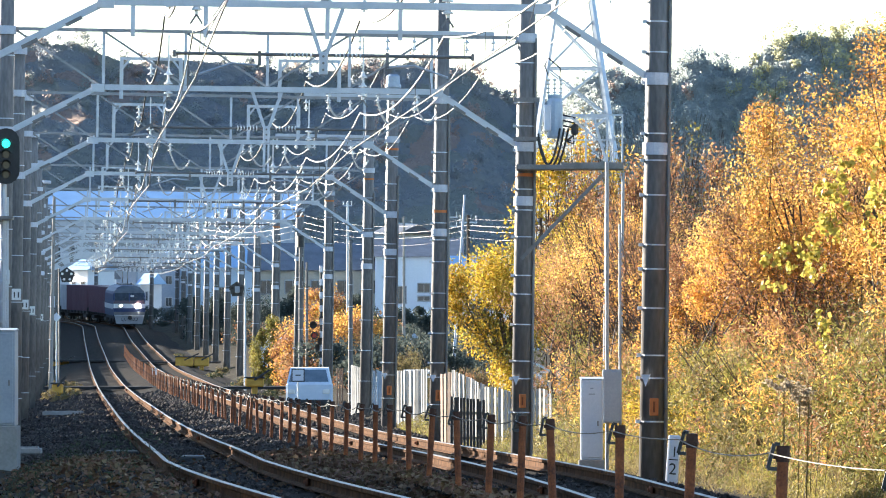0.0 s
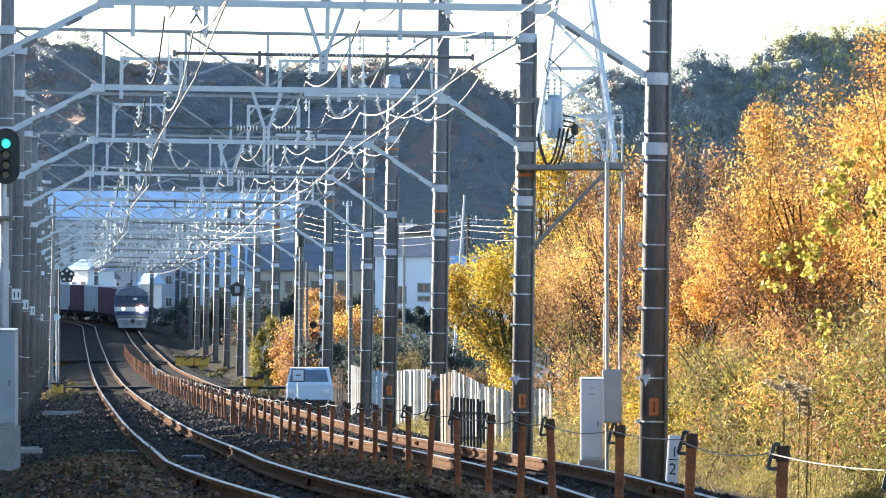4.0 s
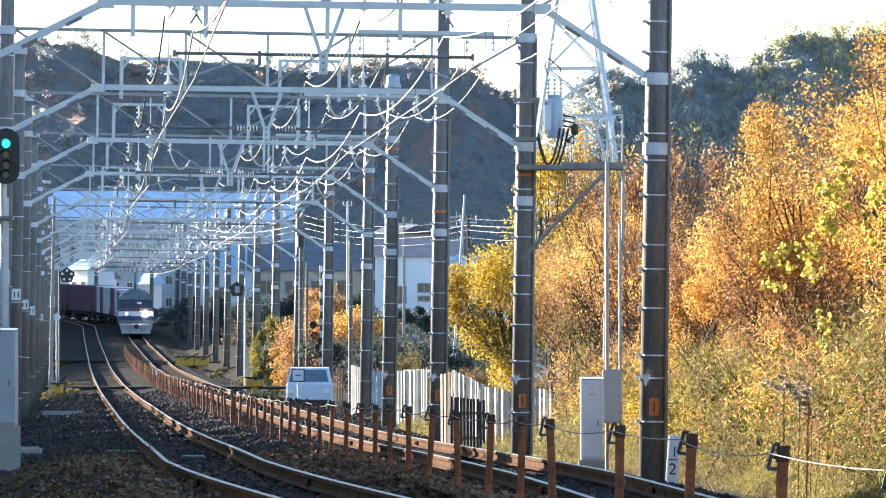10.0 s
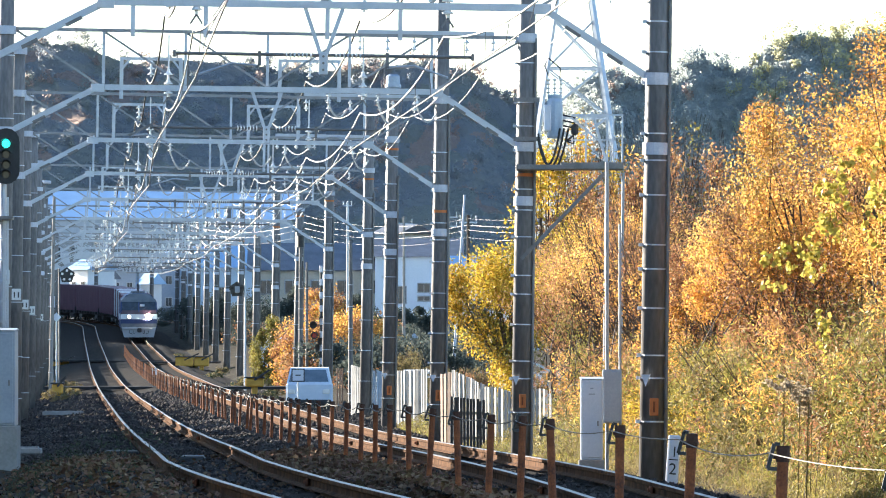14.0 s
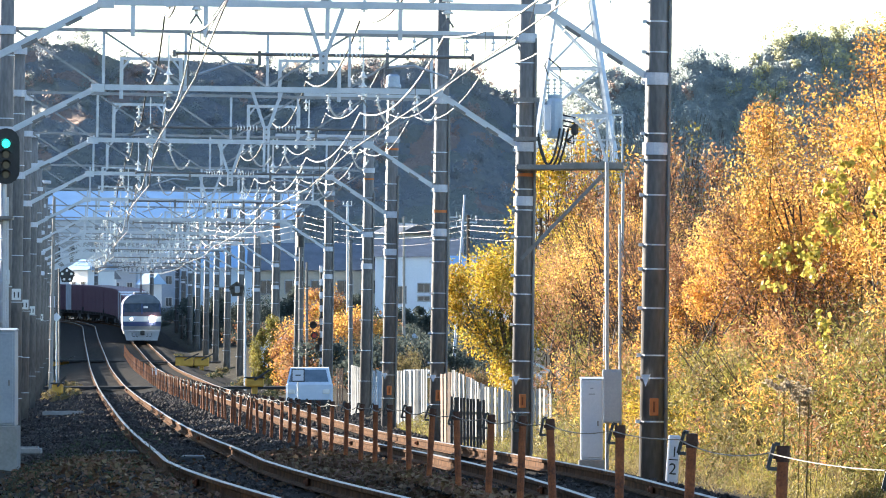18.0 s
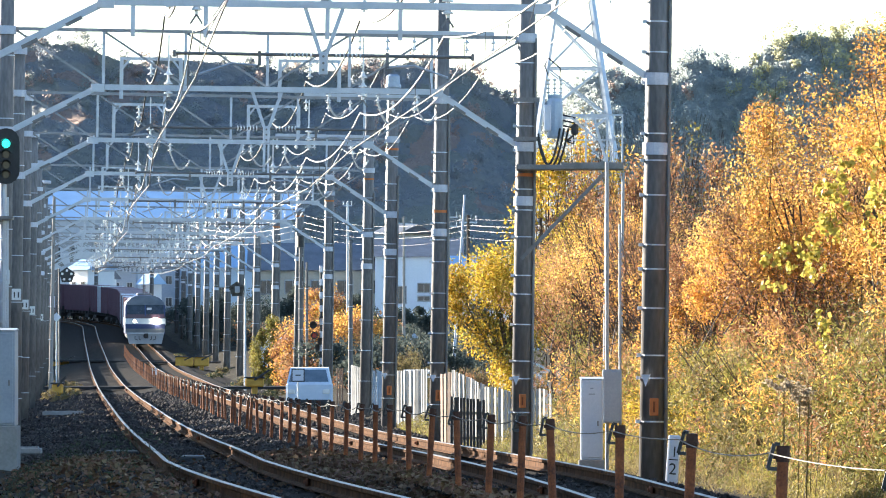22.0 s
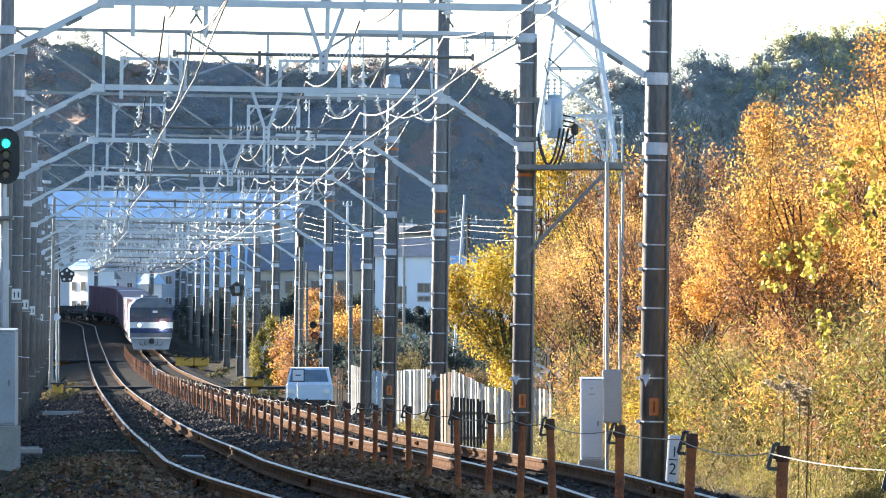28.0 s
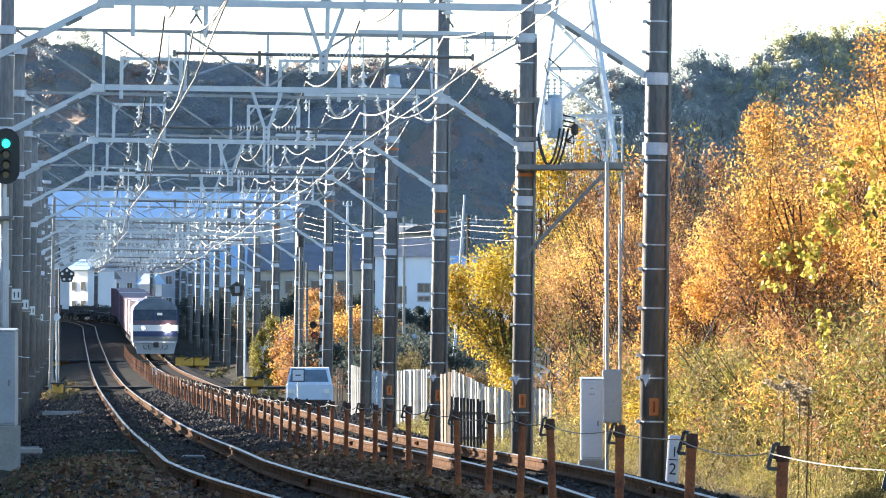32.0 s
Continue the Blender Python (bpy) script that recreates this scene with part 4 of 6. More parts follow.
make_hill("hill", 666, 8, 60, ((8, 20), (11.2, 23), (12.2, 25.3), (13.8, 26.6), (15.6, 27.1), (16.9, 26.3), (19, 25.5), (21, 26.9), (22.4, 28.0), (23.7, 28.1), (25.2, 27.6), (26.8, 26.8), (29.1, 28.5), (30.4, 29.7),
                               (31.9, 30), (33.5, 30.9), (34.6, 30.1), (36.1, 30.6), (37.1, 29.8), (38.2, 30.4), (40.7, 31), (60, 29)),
          34, "wooded hill with bamboo on its crest", hazed_bamboo_wood, bamboo_heads, 3.0, 1.1, 32, (9, 46), 0.2, 290, 250, 60000, (260, 1.0, 1.5, 0.15))

# ---- houses of the town ----
PLASTER = mat("white_plaster", [(0.62, 0.64, 0.66), (0.74, 0.76, 0.78)], 0.8, scale=0.5, fine=8, bump=0.1)
BLUE_WALL = mat("blue_white_cladding", [(0.52, 0.60, 0.70), (0.62, 0.69, 0.78)], 0.7, scale=0.5, fine=8, bump=0.1)
CLADDING = mat("pale_cladding", [(0.34, 0.39, 0.46), (0.46, 0.50, 0.57)], 0.6, scale=0.3, fine=3, bump=0.1, stretch=(4, 4, 0.3))
CREAM_WALL = mat("cream_wall", [(0.36, 0.34, 0.29), (0.46, 0.43, 0.37)], 0.8, scale=0.4, fine=5, bump=0.1)
ROOF_GREY = mat("grey_roof_tiles", [(0.09, 0.10, 0.12), (0.16, 0.17, 0.20)], 0.6, scale=1, fine=10, bump=0.3)
ROOF_BLUE = mat("blue_metal_roof", [(0.25, 0.40, 0.60), (0.32, 0.48, 0.68)], 0.45, scale=0.6, fine=8, bump=0.1)
GLASS = mat("dark_window_glass", [(0.03, 0.04, 0.05), (0.06, 0.07, 0.09)], 0.08, bump=0)


def make_house(x, y, z, w, dep, wall_h, roof_h, wall_m, roof_m, label, wins=(), ridge_x=True, name="house", rz=0.0):
    t = thing(name, (x, y, z), label, "house", rz=rz)
    part("wall", box(B(), (0, dep / 2, wall_h / 2), (w, dep, wall_h)), wall_m, t)
    r = B()
    o = 0.45
    if ridge_x:
        pts = [(-w / 2 - o, -o, 0), (w / 2 + o, -o, 0), (w / 2 + o, dep + o, 0), (-w / 2 - o, dep + o, 0), (-w / 2 - o, dep / 2, roof_h), (w / 2 + o, dep / 2, roof_h)]
        fs = [(0, 1, 5, 4), (2, 3, 4, 5), (0, 4, 3), (1, 2, 5), (3, 2, 1, 0)]
    else:
        pts = [(-w / 2 - o, -o, 0), (w / 2 + o, -o, 0), (w / 2 + o, dep + o, 0), (-w / 2 - o, dep + o, 0), (0, -o, roof_h), (0, dep + o, roof_h)]
        fs = [(0, 1, 4), (1, 2, 5, 4), (2, 3, 5), (3, 0, 4, 5), (3, 2, 1, 0)]
    vs = [r.verts.new(Vector(p) + Vector((0, 0, wall_h + 0.004))) for p in pts]
    for f in fs:
        r.faces.new([vs[i] for i in f])
    part("roof", r, roof_m, t)
    for wx, wz, ww, wh in wins:
        win = part("window", box(B(), (wx, -0.03, wz), (ww + 0.16, 0.08, wh + 0.16), bevel=0.02), GREY_BOX, t)
        part("pane", box(B(), (wx - ww / 4, -0.075, wz), (ww / 2 - 0.04, 0.02, wh)), GLASS, win)
        part("pane", box(B(), (wx + ww / 4, -0.075, wz), (ww / 2 - 0.04, 0.02, wh)), GLASS, win)
    return t


make_house(-2.2, 640, 1.6, 7.0, 9, 7.2, 1.6, BLUE_WALL, ROOF_GREY, "two-storey pale blue house with a grey roof", ((0.6, 4.6, 1.0, 0.7), (0.6, 3.7, 1.0, 0.35), (-1.5, 4.0, 1.2, 1.4)))
make_house(-10.4, 645, 1.5, 11.5, 9, 6.2, 2.4, CREAM_WALL, ROOF_GREY, "long cream house with a dark grey-blue roof", tuple((-4.5 + 2.2 * k, 4.8, 1.3, 1.1) for k in range(5)))
make_house(-5.2, 700, 3.0, 2.6, 5, 8.6, 0.9, PLASTER, ROOF_GREY, "tall narrow white house with a sunlit side", ((0, 6, 0.8, 1),), rz=-38)
make_house(-18.0, 690, 3.0, 9.0, 9, 5.4, 2.0, BLUE_WALL, ROOF_BLUE, "low pale house with a blue metal roof", ((-2, 3, 1.4, 1.2), (2, 3, 1.4, 1.2)))
make_house(3.0, 620, 1.4, 6.0, 8, 5.5, 1.8, PLASTER, ROOF_BLUE, "pale house with a blue roof behind the yellow tree", ((0, 3, 1.2, 1.2),))
make_house(-33.0, 905, 4.8, 30.0, 20, 11.5, 3.6, CLADDING, ROOF_BLUE, "long white factory hall with a light blue metal roof", tuple((-13 + 2.4 * i, 7.5, 1.2, 1.4) for i in range(11)), name="factory")
# The blue-grey of shade is put into this wall colour.
SHADE_BLUE = mat("shade_blue_wall", [(0.20, 0.25, 0.32), (0.28, 0.33, 0.40)], 0.75, scale=0.4, fine=5, bump=0.1)
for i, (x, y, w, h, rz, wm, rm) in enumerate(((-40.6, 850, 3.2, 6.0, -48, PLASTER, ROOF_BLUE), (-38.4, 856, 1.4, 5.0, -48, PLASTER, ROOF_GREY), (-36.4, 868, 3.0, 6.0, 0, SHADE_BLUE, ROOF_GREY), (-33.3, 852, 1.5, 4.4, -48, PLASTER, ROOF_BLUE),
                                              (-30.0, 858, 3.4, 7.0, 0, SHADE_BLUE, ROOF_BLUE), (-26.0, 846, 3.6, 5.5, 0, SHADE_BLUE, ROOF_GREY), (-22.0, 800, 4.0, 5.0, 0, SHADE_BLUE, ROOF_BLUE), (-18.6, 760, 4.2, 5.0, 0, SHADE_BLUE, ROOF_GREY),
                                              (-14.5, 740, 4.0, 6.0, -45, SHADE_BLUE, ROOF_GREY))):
    make_house(x, y, zr(y) - 0.9, w, w * 1.2, h, 1.2, wm, rm, "small town house with a sunlit gable" if rz else "town house with shade put into its slate-blue walls", ((-w * 0.25, h * 0.7, w * 0.2, 0.9), (w * 0.25, h * 0.7, w * 0.2, 0.9), (-w * 0.25, h * 0.35, w * 0.2, 0.9), (w * 0.25, h * 0.35, w * 0.2, 0.9)), rz=rz)

for i in range(26):
    s_ = 690 + 7.4 * i
    p = line_point(13.5 + rb.uniform(0, 3), s_, -1.0)
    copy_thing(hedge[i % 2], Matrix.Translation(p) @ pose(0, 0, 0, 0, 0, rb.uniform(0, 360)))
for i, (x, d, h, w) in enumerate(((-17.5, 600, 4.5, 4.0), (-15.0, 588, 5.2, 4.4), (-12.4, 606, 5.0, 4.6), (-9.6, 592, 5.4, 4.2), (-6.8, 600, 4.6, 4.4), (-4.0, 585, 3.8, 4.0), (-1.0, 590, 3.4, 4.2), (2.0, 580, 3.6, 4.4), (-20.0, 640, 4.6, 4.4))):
    make_tree("garden_tree", Vector((x, d, zr(d) - 0.9)), h, w, [(RUSSET, 0.5), (GOLD, 0.5)] if i == 3 else [(HEDGE_FAR, 1.0)], 6500, 0.11, "orange autumn garden tree before the houses" if i == 3 else "evergreen garden tree before the houses, greyed by haze in its colour", seed=700 + i, low=0.06, group="garden trees", limbs=6)

# an unseen belt of trees and a block, added beyond the outer side of the line to keep the low sun off the tracks
belt = [make_tree("unseen_belt_tree", verge(-14.0, 60 + 6 * k) + Vector((0, 0, 2.0)), 6.5, 11.0, [(OLIVE, 1.0)], 1000, 0.9, "broad evergreen tree of an unseen belt, added to shade the line", seed=60 + k, low=0.02,
                  group="belt trees", limbs=4) for k in range(3)]
# Lift by distance, which sets where the unseen belt's shade ends.
BELT = ((0, 2.0), (106, 2.0), (114, -0.1), (220, -1.0), (300, -1.6), (420, -0.8), (560, 0.6), (800, 0.8))
for i in range(3, 108):
    d = 60 + 6.0 * i
    lift = float(np.interp(d, [p[0] for p in BELT], [p[1] for p in BELT])) + (0.9 if d < 310 else 0.35) * math.sin(i * 2.7)
    copy_thing(belt[i % 3], Matrix.Translation(verge(-14.0 - max(0.0, (d - 560) * 0.04) - 0.6 * math.sin(i * 1.9), d) + Vector((0, 0, lift))))
# Unseen block, added to keep the sun off the far train.
make_house(-62.0, 640, 1.5, 26.0, 200, 17.0, 2.0, PLASTER, ROOF_GREY, "long pale unseen block, added to shade the train", (), ridge_x=False, name="unseen_shade_block")


# ---- lineside things ----
def panel_fence(name, p, q, top, foot, m, label, pitch=0.09, group="slat fences", wave=0.0, cover=0.58):
    """A fence of upright slats between two points, with rails behind."""
    p, q = Vector(p), Vector(q)
    t = thing(name, p, label, "fence", group)
    v = q - p
    n = max(2, int(v.length / pitch))
    ang = math.degrees(math.atan2(v.y, v.x))
    slat = B()
    box(slat, (0, 0, 0.5), (pitch * cover, 0.02, 1.0), bevel=0.004)
    me = None
    rnd = random.Random(n)
    for i in range(n + 1):
        if me is None:
            ob = part("slat", slat, m, t)
            me = ob.data
        else:
            ob = new("slat", me)
            ob.parent = t
        f = i / n
        z1 = top[0] + (top[1] - top[0]) * f + wave * math.sin(f * 9.0) + rnd.uniform(-0.015, 0.015)
        z0 = foot - p.z
        ob.matrix_basis = Matrix.Translation((v.x * f, v.y * f, z0)) @ pose(0, 0, 0, 0, rnd.uniform(-0.8, 0.8), ang + rnd.uniform(-14, 14)) @ Matrix.Diagonal((1, 1, z1 - p.z - z0, 1))
    for z in (0.25, 0.75):
        zz = (foot - p.z) * (1 - z) + (min(top) - p.z) * z
        part("rail", bar(B(), Vector((0, 0.03, zz)), Vector((v.x, v.y + 0.03, zz)), 0.03, 0.06), GALV_DARK, t)
    return t


SLAT_WHITE = mat("white_weathered_slats", [(0.30, 0.29, 0.265), (0.44, 0.42, 0.385)], 0.6, scale=3, fine=30, bump=0.15)
SLAT_GREY = mat("grey_weathered_slats", [(0.018, 0.017, 0.017), (0.05, 0.047, 0.045)], 0.8, scale=3, fine=30, bump=0.2)
SLAT_BROWN = mat("brown_board", [(0.20, 0.12, 0.08), (0.32, 0.21, 0.14)], 0.75, scale=3, fine=30, bump=0.2)
CORRUGATED = mat("blue_white_sheet", [(0.30, 0.37, 0.47), (0.42, 0.49, 0.58)], 0.45, 0.2, scale=2, fine=20, bump=0.08)
SIGN_GLASS = mat("green_signal_lens", [(0.05, 0.9, 0.7), (0.1, 0.95, 0.8)], 0.2, bump=0, glow=(0.04, 0.85, 0.62, 0.9))
RED_LENS = mat("red_signal_lens", [(0.30, 0.02, 0.02), (0.36, 0.03, 0.03)], 0.15, bump=0)
DARK_LENS = mat("dark_signal_lens", [(0.02, 0.02, 0.02), (0.03, 0.03, 0.03)], 0.15, bump=0)
ASPHALT = mat("worn_asphalt", [(0.03, 0.03, 0.031), (0.06, 0.058, 0.056)], 0.9, scale=2, fine=30, bump=0.4, gloss=0.03)
CONCRETE = mat("concrete", [(0.24, 0.23, 0.21), (0.36, 0.34, 0.32)], 0.85, scale=2, fine=25, bump=0.3, gloss=0.2)

panel_fence("slat_fence", (0.81, 172.0, -0.7), (2.40, 170.05, -0.7), (0.34, 0.30), -1.05, SLAT_WHITE, "fence of upright white slats with a wavy top", 0.115, wave=0.05, cover=0.68)
panel_fence("slat_fence", (0.22, 176.5, -0.7), (0.92, 175.62, -0.7), (0.76, 0.42), -1.05, SLAT_WHITE, "stepped fence of white slats", 0.085, cover=0.72)
panel_fence("slat_fence", (0.19, 168.0, -0.7), (0.90, 168.3, -0.7), (0.19, 0.10), -1.0, SLAT_GREY, "low dark grey slat fence", 0.075, cover=0.82)
panel_fence("slat_fence", (-0.02, 178.0, -0.7), (0.30, 177.5, -0.7), (0.66, 0.70), -1.05, SLAT_BROWN, "fence of weathered brown boards", 0.12, cover=0.9)
panel_fence("slat_fence", (-1.383, 214.2, -0.7), (-0.455, 213.0, -0.7), (0.60, 0.66), -1.05, SLAT_WHITE, "corrugated white sheet fence", 0.07, cover=0.96)
panel_fence("slat_fence", (-3.05, 255.0, -0.7), (-2.66, 254.5, -0.7), (0.66, 0.56), -1.05, SLAT_WHITE, "tall white slat fence", 0.07, cover=0.92)
panel_fence("slat_fence", (-3.55, 255.0, -0.7), (-3.36, 255.0, -0.7), (0.56, 0.56), -1.05, SLAT_BROWN, "narrow fence of brown boards", 0.09)
panel_fence("slat_fence", (-2.35, 255.0, -0.7), (-2.05, 255.0, -0.7), (0.5, 0.46), -1.05, CORRUGATED, "blue-grey corrugated sheet fence", 0.07, cover=0.96)

shed = thing("tool_shed", (-0.75, 214.5, -0.95), "small blue-grey corrugated metal shed", "shed")
part("wall", box(B(), (0, 0.8, 0.75), (0.62, 1.4, 1.5), bevel=0.01), CORRUGATED, shed)
for k in range(7):
    part("sheet_rib", box(B(), (-0.27 + 0.09 * k, 0.08, 0.75), (0.03, 0.03, 1.46)), CORRUGATED, shed)
part("roof", box(B(), (0, 0.8, 1.53), (0.74, 1.6, 0.05), rx=2), WHITE_BOX, shed)


def cabinet(x, y, z0, w, dep, h, m, label, plinth=0.0, bars=True, name="relay_cabinet"):
    t = thing(name, (x, y, z0), label, "cabinet")
    body = part("body", box(B(), (0, dep / 2, plinth + h / 2), (w, dep, h), bevel=0.015), m, t)
    lid = B()
    vs = [lid.verts.new(p) for p in ((-w / 2 - 0.012, -0.02, h + plinth), (w / 2 + 0.012, -0.02, h + plinth), (w / 2 + 0.012, dep + 0.03, h + plinth), (-w / 2 - 0.012, dep + 0.03, h + plinth),
                                     (-w / 2 - 0.012, dep / 2, h + plinth + 0.03), (w / 2 + 0.012, dep / 2, h + plinth + 0.03))]
    for f in ((0, 1, 5, 4), (2, 3, 4, 5), (0, 4, 3), (1, 2, 5), (3, 2, 1, 0)):
        lid.faces.new([vs[i] for i in f])
    part("lid", lid, m, t)
    door = part("door", box(B(), (0, -0.012, plinth + h / 2), (w - 0.06, 0.02, h - 0.08), bevel=0.006), m, t)
    part("handle", box(B(), (w / 2 - 0.08, -0.04, plinth + h * 0.45), (0.02, 0.04, 0.08), bevel=0.005), GALV_DARK, door, "black door handle")
    if bars:
        for k, (bw, bz) in enumerate(((0.05, 0.88), (0.10, 0.81))):
            part("lettering_bar", box(B(), (0.0, -0.026, plinth + h * bz), (bw, 0.004, 0.018)), GREY_BOX, door)
    if plinth:
        part("plinth", box(B(), (0, dep / 2, plinth / 2), (w + 0.06, dep + 0.06, plinth), bevel=0.01), CONCRETE, t)
    return t


cabinet(-6.54, 105, -0.5, 1.3, 0.8, 1.32, GREY_BOX, "large grey steel relay cabinet on a concrete plinth", 0.7)
cabinet(2.38, 122, -0.98, 0.355, 0.3, 1.30, WHITE_BOX, "tall white steel cabinet beside the line", 0.46)
cab2 = thing("junction_box", (2.76, 124.5, -1.0), "grey steel junction box on two pipes", "cabinet")
part("body", box(B(), (0, 0, 1.48), (0.31, 0.22, 0.88), bevel=0.012), GREY_BOX, cab2)
part("door", box(B(), (0, -0.115, 1.48), (0.27, 0.015, 0.82), bevel=0.005), GREY_BOX, cab2)
for sx in (-0.08, 0.13):
    pipe = B()
    rod(pipe, (sx, 0.03, 0), (sx, 0.03, 5.3 if sx < 0 else 4.3), 0.022 if sx > 0 else 0.03, seg=8)
    part("pipe", pipe, STEEL_MID, cab2, "grey steel pipe")


def writing(text, parent, place, size, m, label=""):
    c = bpy.data.curves.new("numeral", "FONT")
    c.body, c.size, c.extrude, c.align_x = text, size, 0.003, "CENTER"
    c.materials.append(m)
    ob = new("numeral", c)
    ob.parent = parent
    ob.matrix_basis = pose(*place, 90, 0, 0)
    return ob


km = thing("distance_post", (3.07, 103.0, -0.75), "white distance post with black numerals 1 over 2", "marker post", ry=4.0)
part("post", box(B(), (0, 0, 0.36), (0.17, 0.1, 0.98), bevel=0.02), WHITE_BOX, km)
writing("1", km, (0.01, -0.055, 0.56), 0.2, BLACK)
writing("2", km, (0.0, -0.055, 0.32), 0.22, BLACK)
part("divider", box(B(), (0, -0.053, 0.52), (0.12, 0.006, 0.014)), BLACK, km)

# the colour-light signal beside the outer track
sig = thing("colour_light_signal", (-6.30, 110, -0.45), "black colour-light signal showing green on a steel post", "signal")
h = B()
pts = []
for cz, a0 in ((4.70, 0), (4.28, 180)):
    for k in range(9):
        a = radians(a0 + 22.5 * k)
        pts.append((0.195 * math.cos(a), cz + 0.195 * math.sin(a)))
prism_f = [h.verts.new((x, -0.03, z)) for x, z in pts]
prism_b = [h.verts.new((x, 0.02, z)) for x, z in pts]
h.faces.new(prism_f)
h.faces.new(prism_b[::-1])
for i in range(len(pts)):
    j = (i + 1) % len(pts)
    h.faces.new((prism_f[j], prism_f[i], prism_b[i], prism_b[j]))
head = part("backboard", h, BLACK, sig)
for i, z in enumerate((4.67, 4.51, 4.36, 4.22)):
    l = B()
    rod(l, (0, -0.06, z), (0, -0.035, z), 0.06 if i == 0 else 0.05, seg=16)
    part("lens", l, SIGN_GLASS if i == 0 else DARK_LENS, head, "glowing green lens" if i == 0 else "unlit lens")
    v = B()
    for k in range(9):
        a, b = radians(20 + 140 * k / 9), radians(20 + 140 * (k + 1) / 9)
        bar(v, (0.08 * math.cos(a), -0.11, z + 0.08 * math.sin(a)), (0.08 * math.cos(b), -0.11, z + 0.08 * math.sin(b)), 0.15, 0.01)
    part("visor", v, BLACK, head)
pst = B()
rod(pst, (-0.05, 0.1, 0), (-0.05, 0.1, 4.8), 0.05, seg=10)
part("post", pst, GALV, sig)
for sx in (-0.17, 0.02):
    part("ladder_rail", bar(B(), (sx, 0.02, 0.4), (sx, 0.02, 3.9), 0.03, 0.03), GALV, sig)
for k in range(11):
    part("ladder_rung", bar(B(), (-0.17, 0.02, 0.6 + 0.3 * k), (0.02, 0.02, 0.6 + 0.3 * k), 0.02, 0.02), GALV, sig)
part("platform", box(B(), (-0.08, 0.05, 3.6), (0.36, 0.4, 0.05)), GALV_DARK, sig)

# transformer platform on the second portal's pole
tp = thing("pole_transformer", (1.40, 146.1, zr(146.5)), "grey pole transformer on a bracketed steel platform with railing", "transformer")
zp = 4.97
part("platform", box(B(), (1.02, 0, zp), (2.05, 0.7, 0.10), bevel=0.01), GALV_DARK, tp)
part("platform_edge", box(B(), (1.45, -0.36, zp + 0.03), (1.2, 0.05, 0.12)), GALV_DARK, tp)
part("brace", bar(B(), (0.1, -0.2, zp - 1.75), (1.72, -0.3, zp - 0.08), 0.07, 0.07), GALV_DARK, tp)
tank = B()
lathe(tank, [(0.13, 0.56), (0.15, 0.60), (0.15, 1.26), (0.13, 1.32), (0.14, 1.36), (0.14, 1.4)], c=(0.74, 0, zp), seg=16)
part("tank", tank, CORRUGATED, tp, "blue-grey transformer tank", smooth=False)
part("terminal_box", box(B(), (0.60, -0.14, zp + 0.95), (0.14, 0.18, 0.5), bevel=0.02), WHITE_BOX, tp)
for sx in (0.62, 0.74, 0.86):
    ins = B()
    insulator(ins, (sx, 0, zp + 1.40), (sx, 0, zp + 1.72), 0.055, 4)
    part("bushing", ins, PORCELAIN, tp)
for k in range(3):
    c = B()
    tube(c, sag((0.42, -0.1, zp + 0.65 - 0.05 * k), (1.0 - 0.08 * k, -0.15, zp + 0.75), 0.75 - 0.08 * k, 12), 0.022, 6)
    part("cable", c, BLACK, tp, "black drooping cable")
for k in range(3):
    c = B()
    tube(c, [(0.9, -0.15, zp + 0.8 + 0.1 * k), (1.12, -0.2, zp + 0.75 + 0.1 * k), (1.1, -0.2, zp + 0.45 + 0.08 * k), (0.95, -0.2, zp + 0.5)], 0.02, 6)
    part("cable", c, BLACK, tp)
part("coil", box(B(), (1.12, -0.25, zp + 0.72), (0.14, 0.12, 0.22), bevel=0.04), BLACK, tp)
c = B()
tube(c, [(0.62, 0, zp + 1.75), (0.55, 0, zp + 1.95), (0.62, 0, zp + 2.1), (0.85, 0, zp + 1.9), (0.84, 0, zp + 1.7)], 0.015, 6)
part("cable", c, BLACK, tp)
for sx in (1.33, 1.74, 1.86, 2.03):
    part("railing_post", bar(B(), (sx, -0.3, zp), (sx, -0.3, zp + 1.0), 0.035, 0.035), GALV, tp)
part("railing", bar(B(), (1.05, -0.3, zp + 1.0), (2.05, -0.3, zp + 1.0), 0.03, 0.03), GALV, tp)
part("railing", bar(B(), (1.05, -0.3, zp + 0.52), (1.9, -0.3, zp + 0.52), 0.025, 0.025), GALV, tp)
part("railing_strut", bar(B(), (1.45, -0.34, zp + 1.05), (1.75, -0.34, zp), 0.05, 0.05), GALV, tp)
part("railing_strut", bar(B(), (1.05, -0.34, zp + 0.95), (1.7, -0.34, zp + 0.4), 0.035, 0.035), GALV, tp)
part("pole_mount", box(B(), (0.2, 0, zp + 1.3), (0.5, 0.1, 0.08)), GALV_DARK, tp)
part("pole_mount", box(B(), (0.2, 0, zp + 0.55), (0.5, 0.1, 0.08)), GALV_DARK, tp)
for sx, top in ((1.74, 0.0), (2.05, -0.1)):
    pp = B()
    rod(pp, (sx, -0.2, zp + top), (sx - 0.05, -0.2, 0.95), 0.035 if sx < 2 else 0.028, seg=8)
    part("cable_pipe", pp, STEEL_MID, tp, "thin upright steel pipe")

# the lattice tower behind the trees
tw = thing("lattice_tower", (4.30, 250, -1.2), "grey steel lattice tower rising behind the trees", "tower")


def leg(sx, sy, z):
    half = 2.56 - 0.1435 * z
    return Vector((sx * half, sy * half, z))


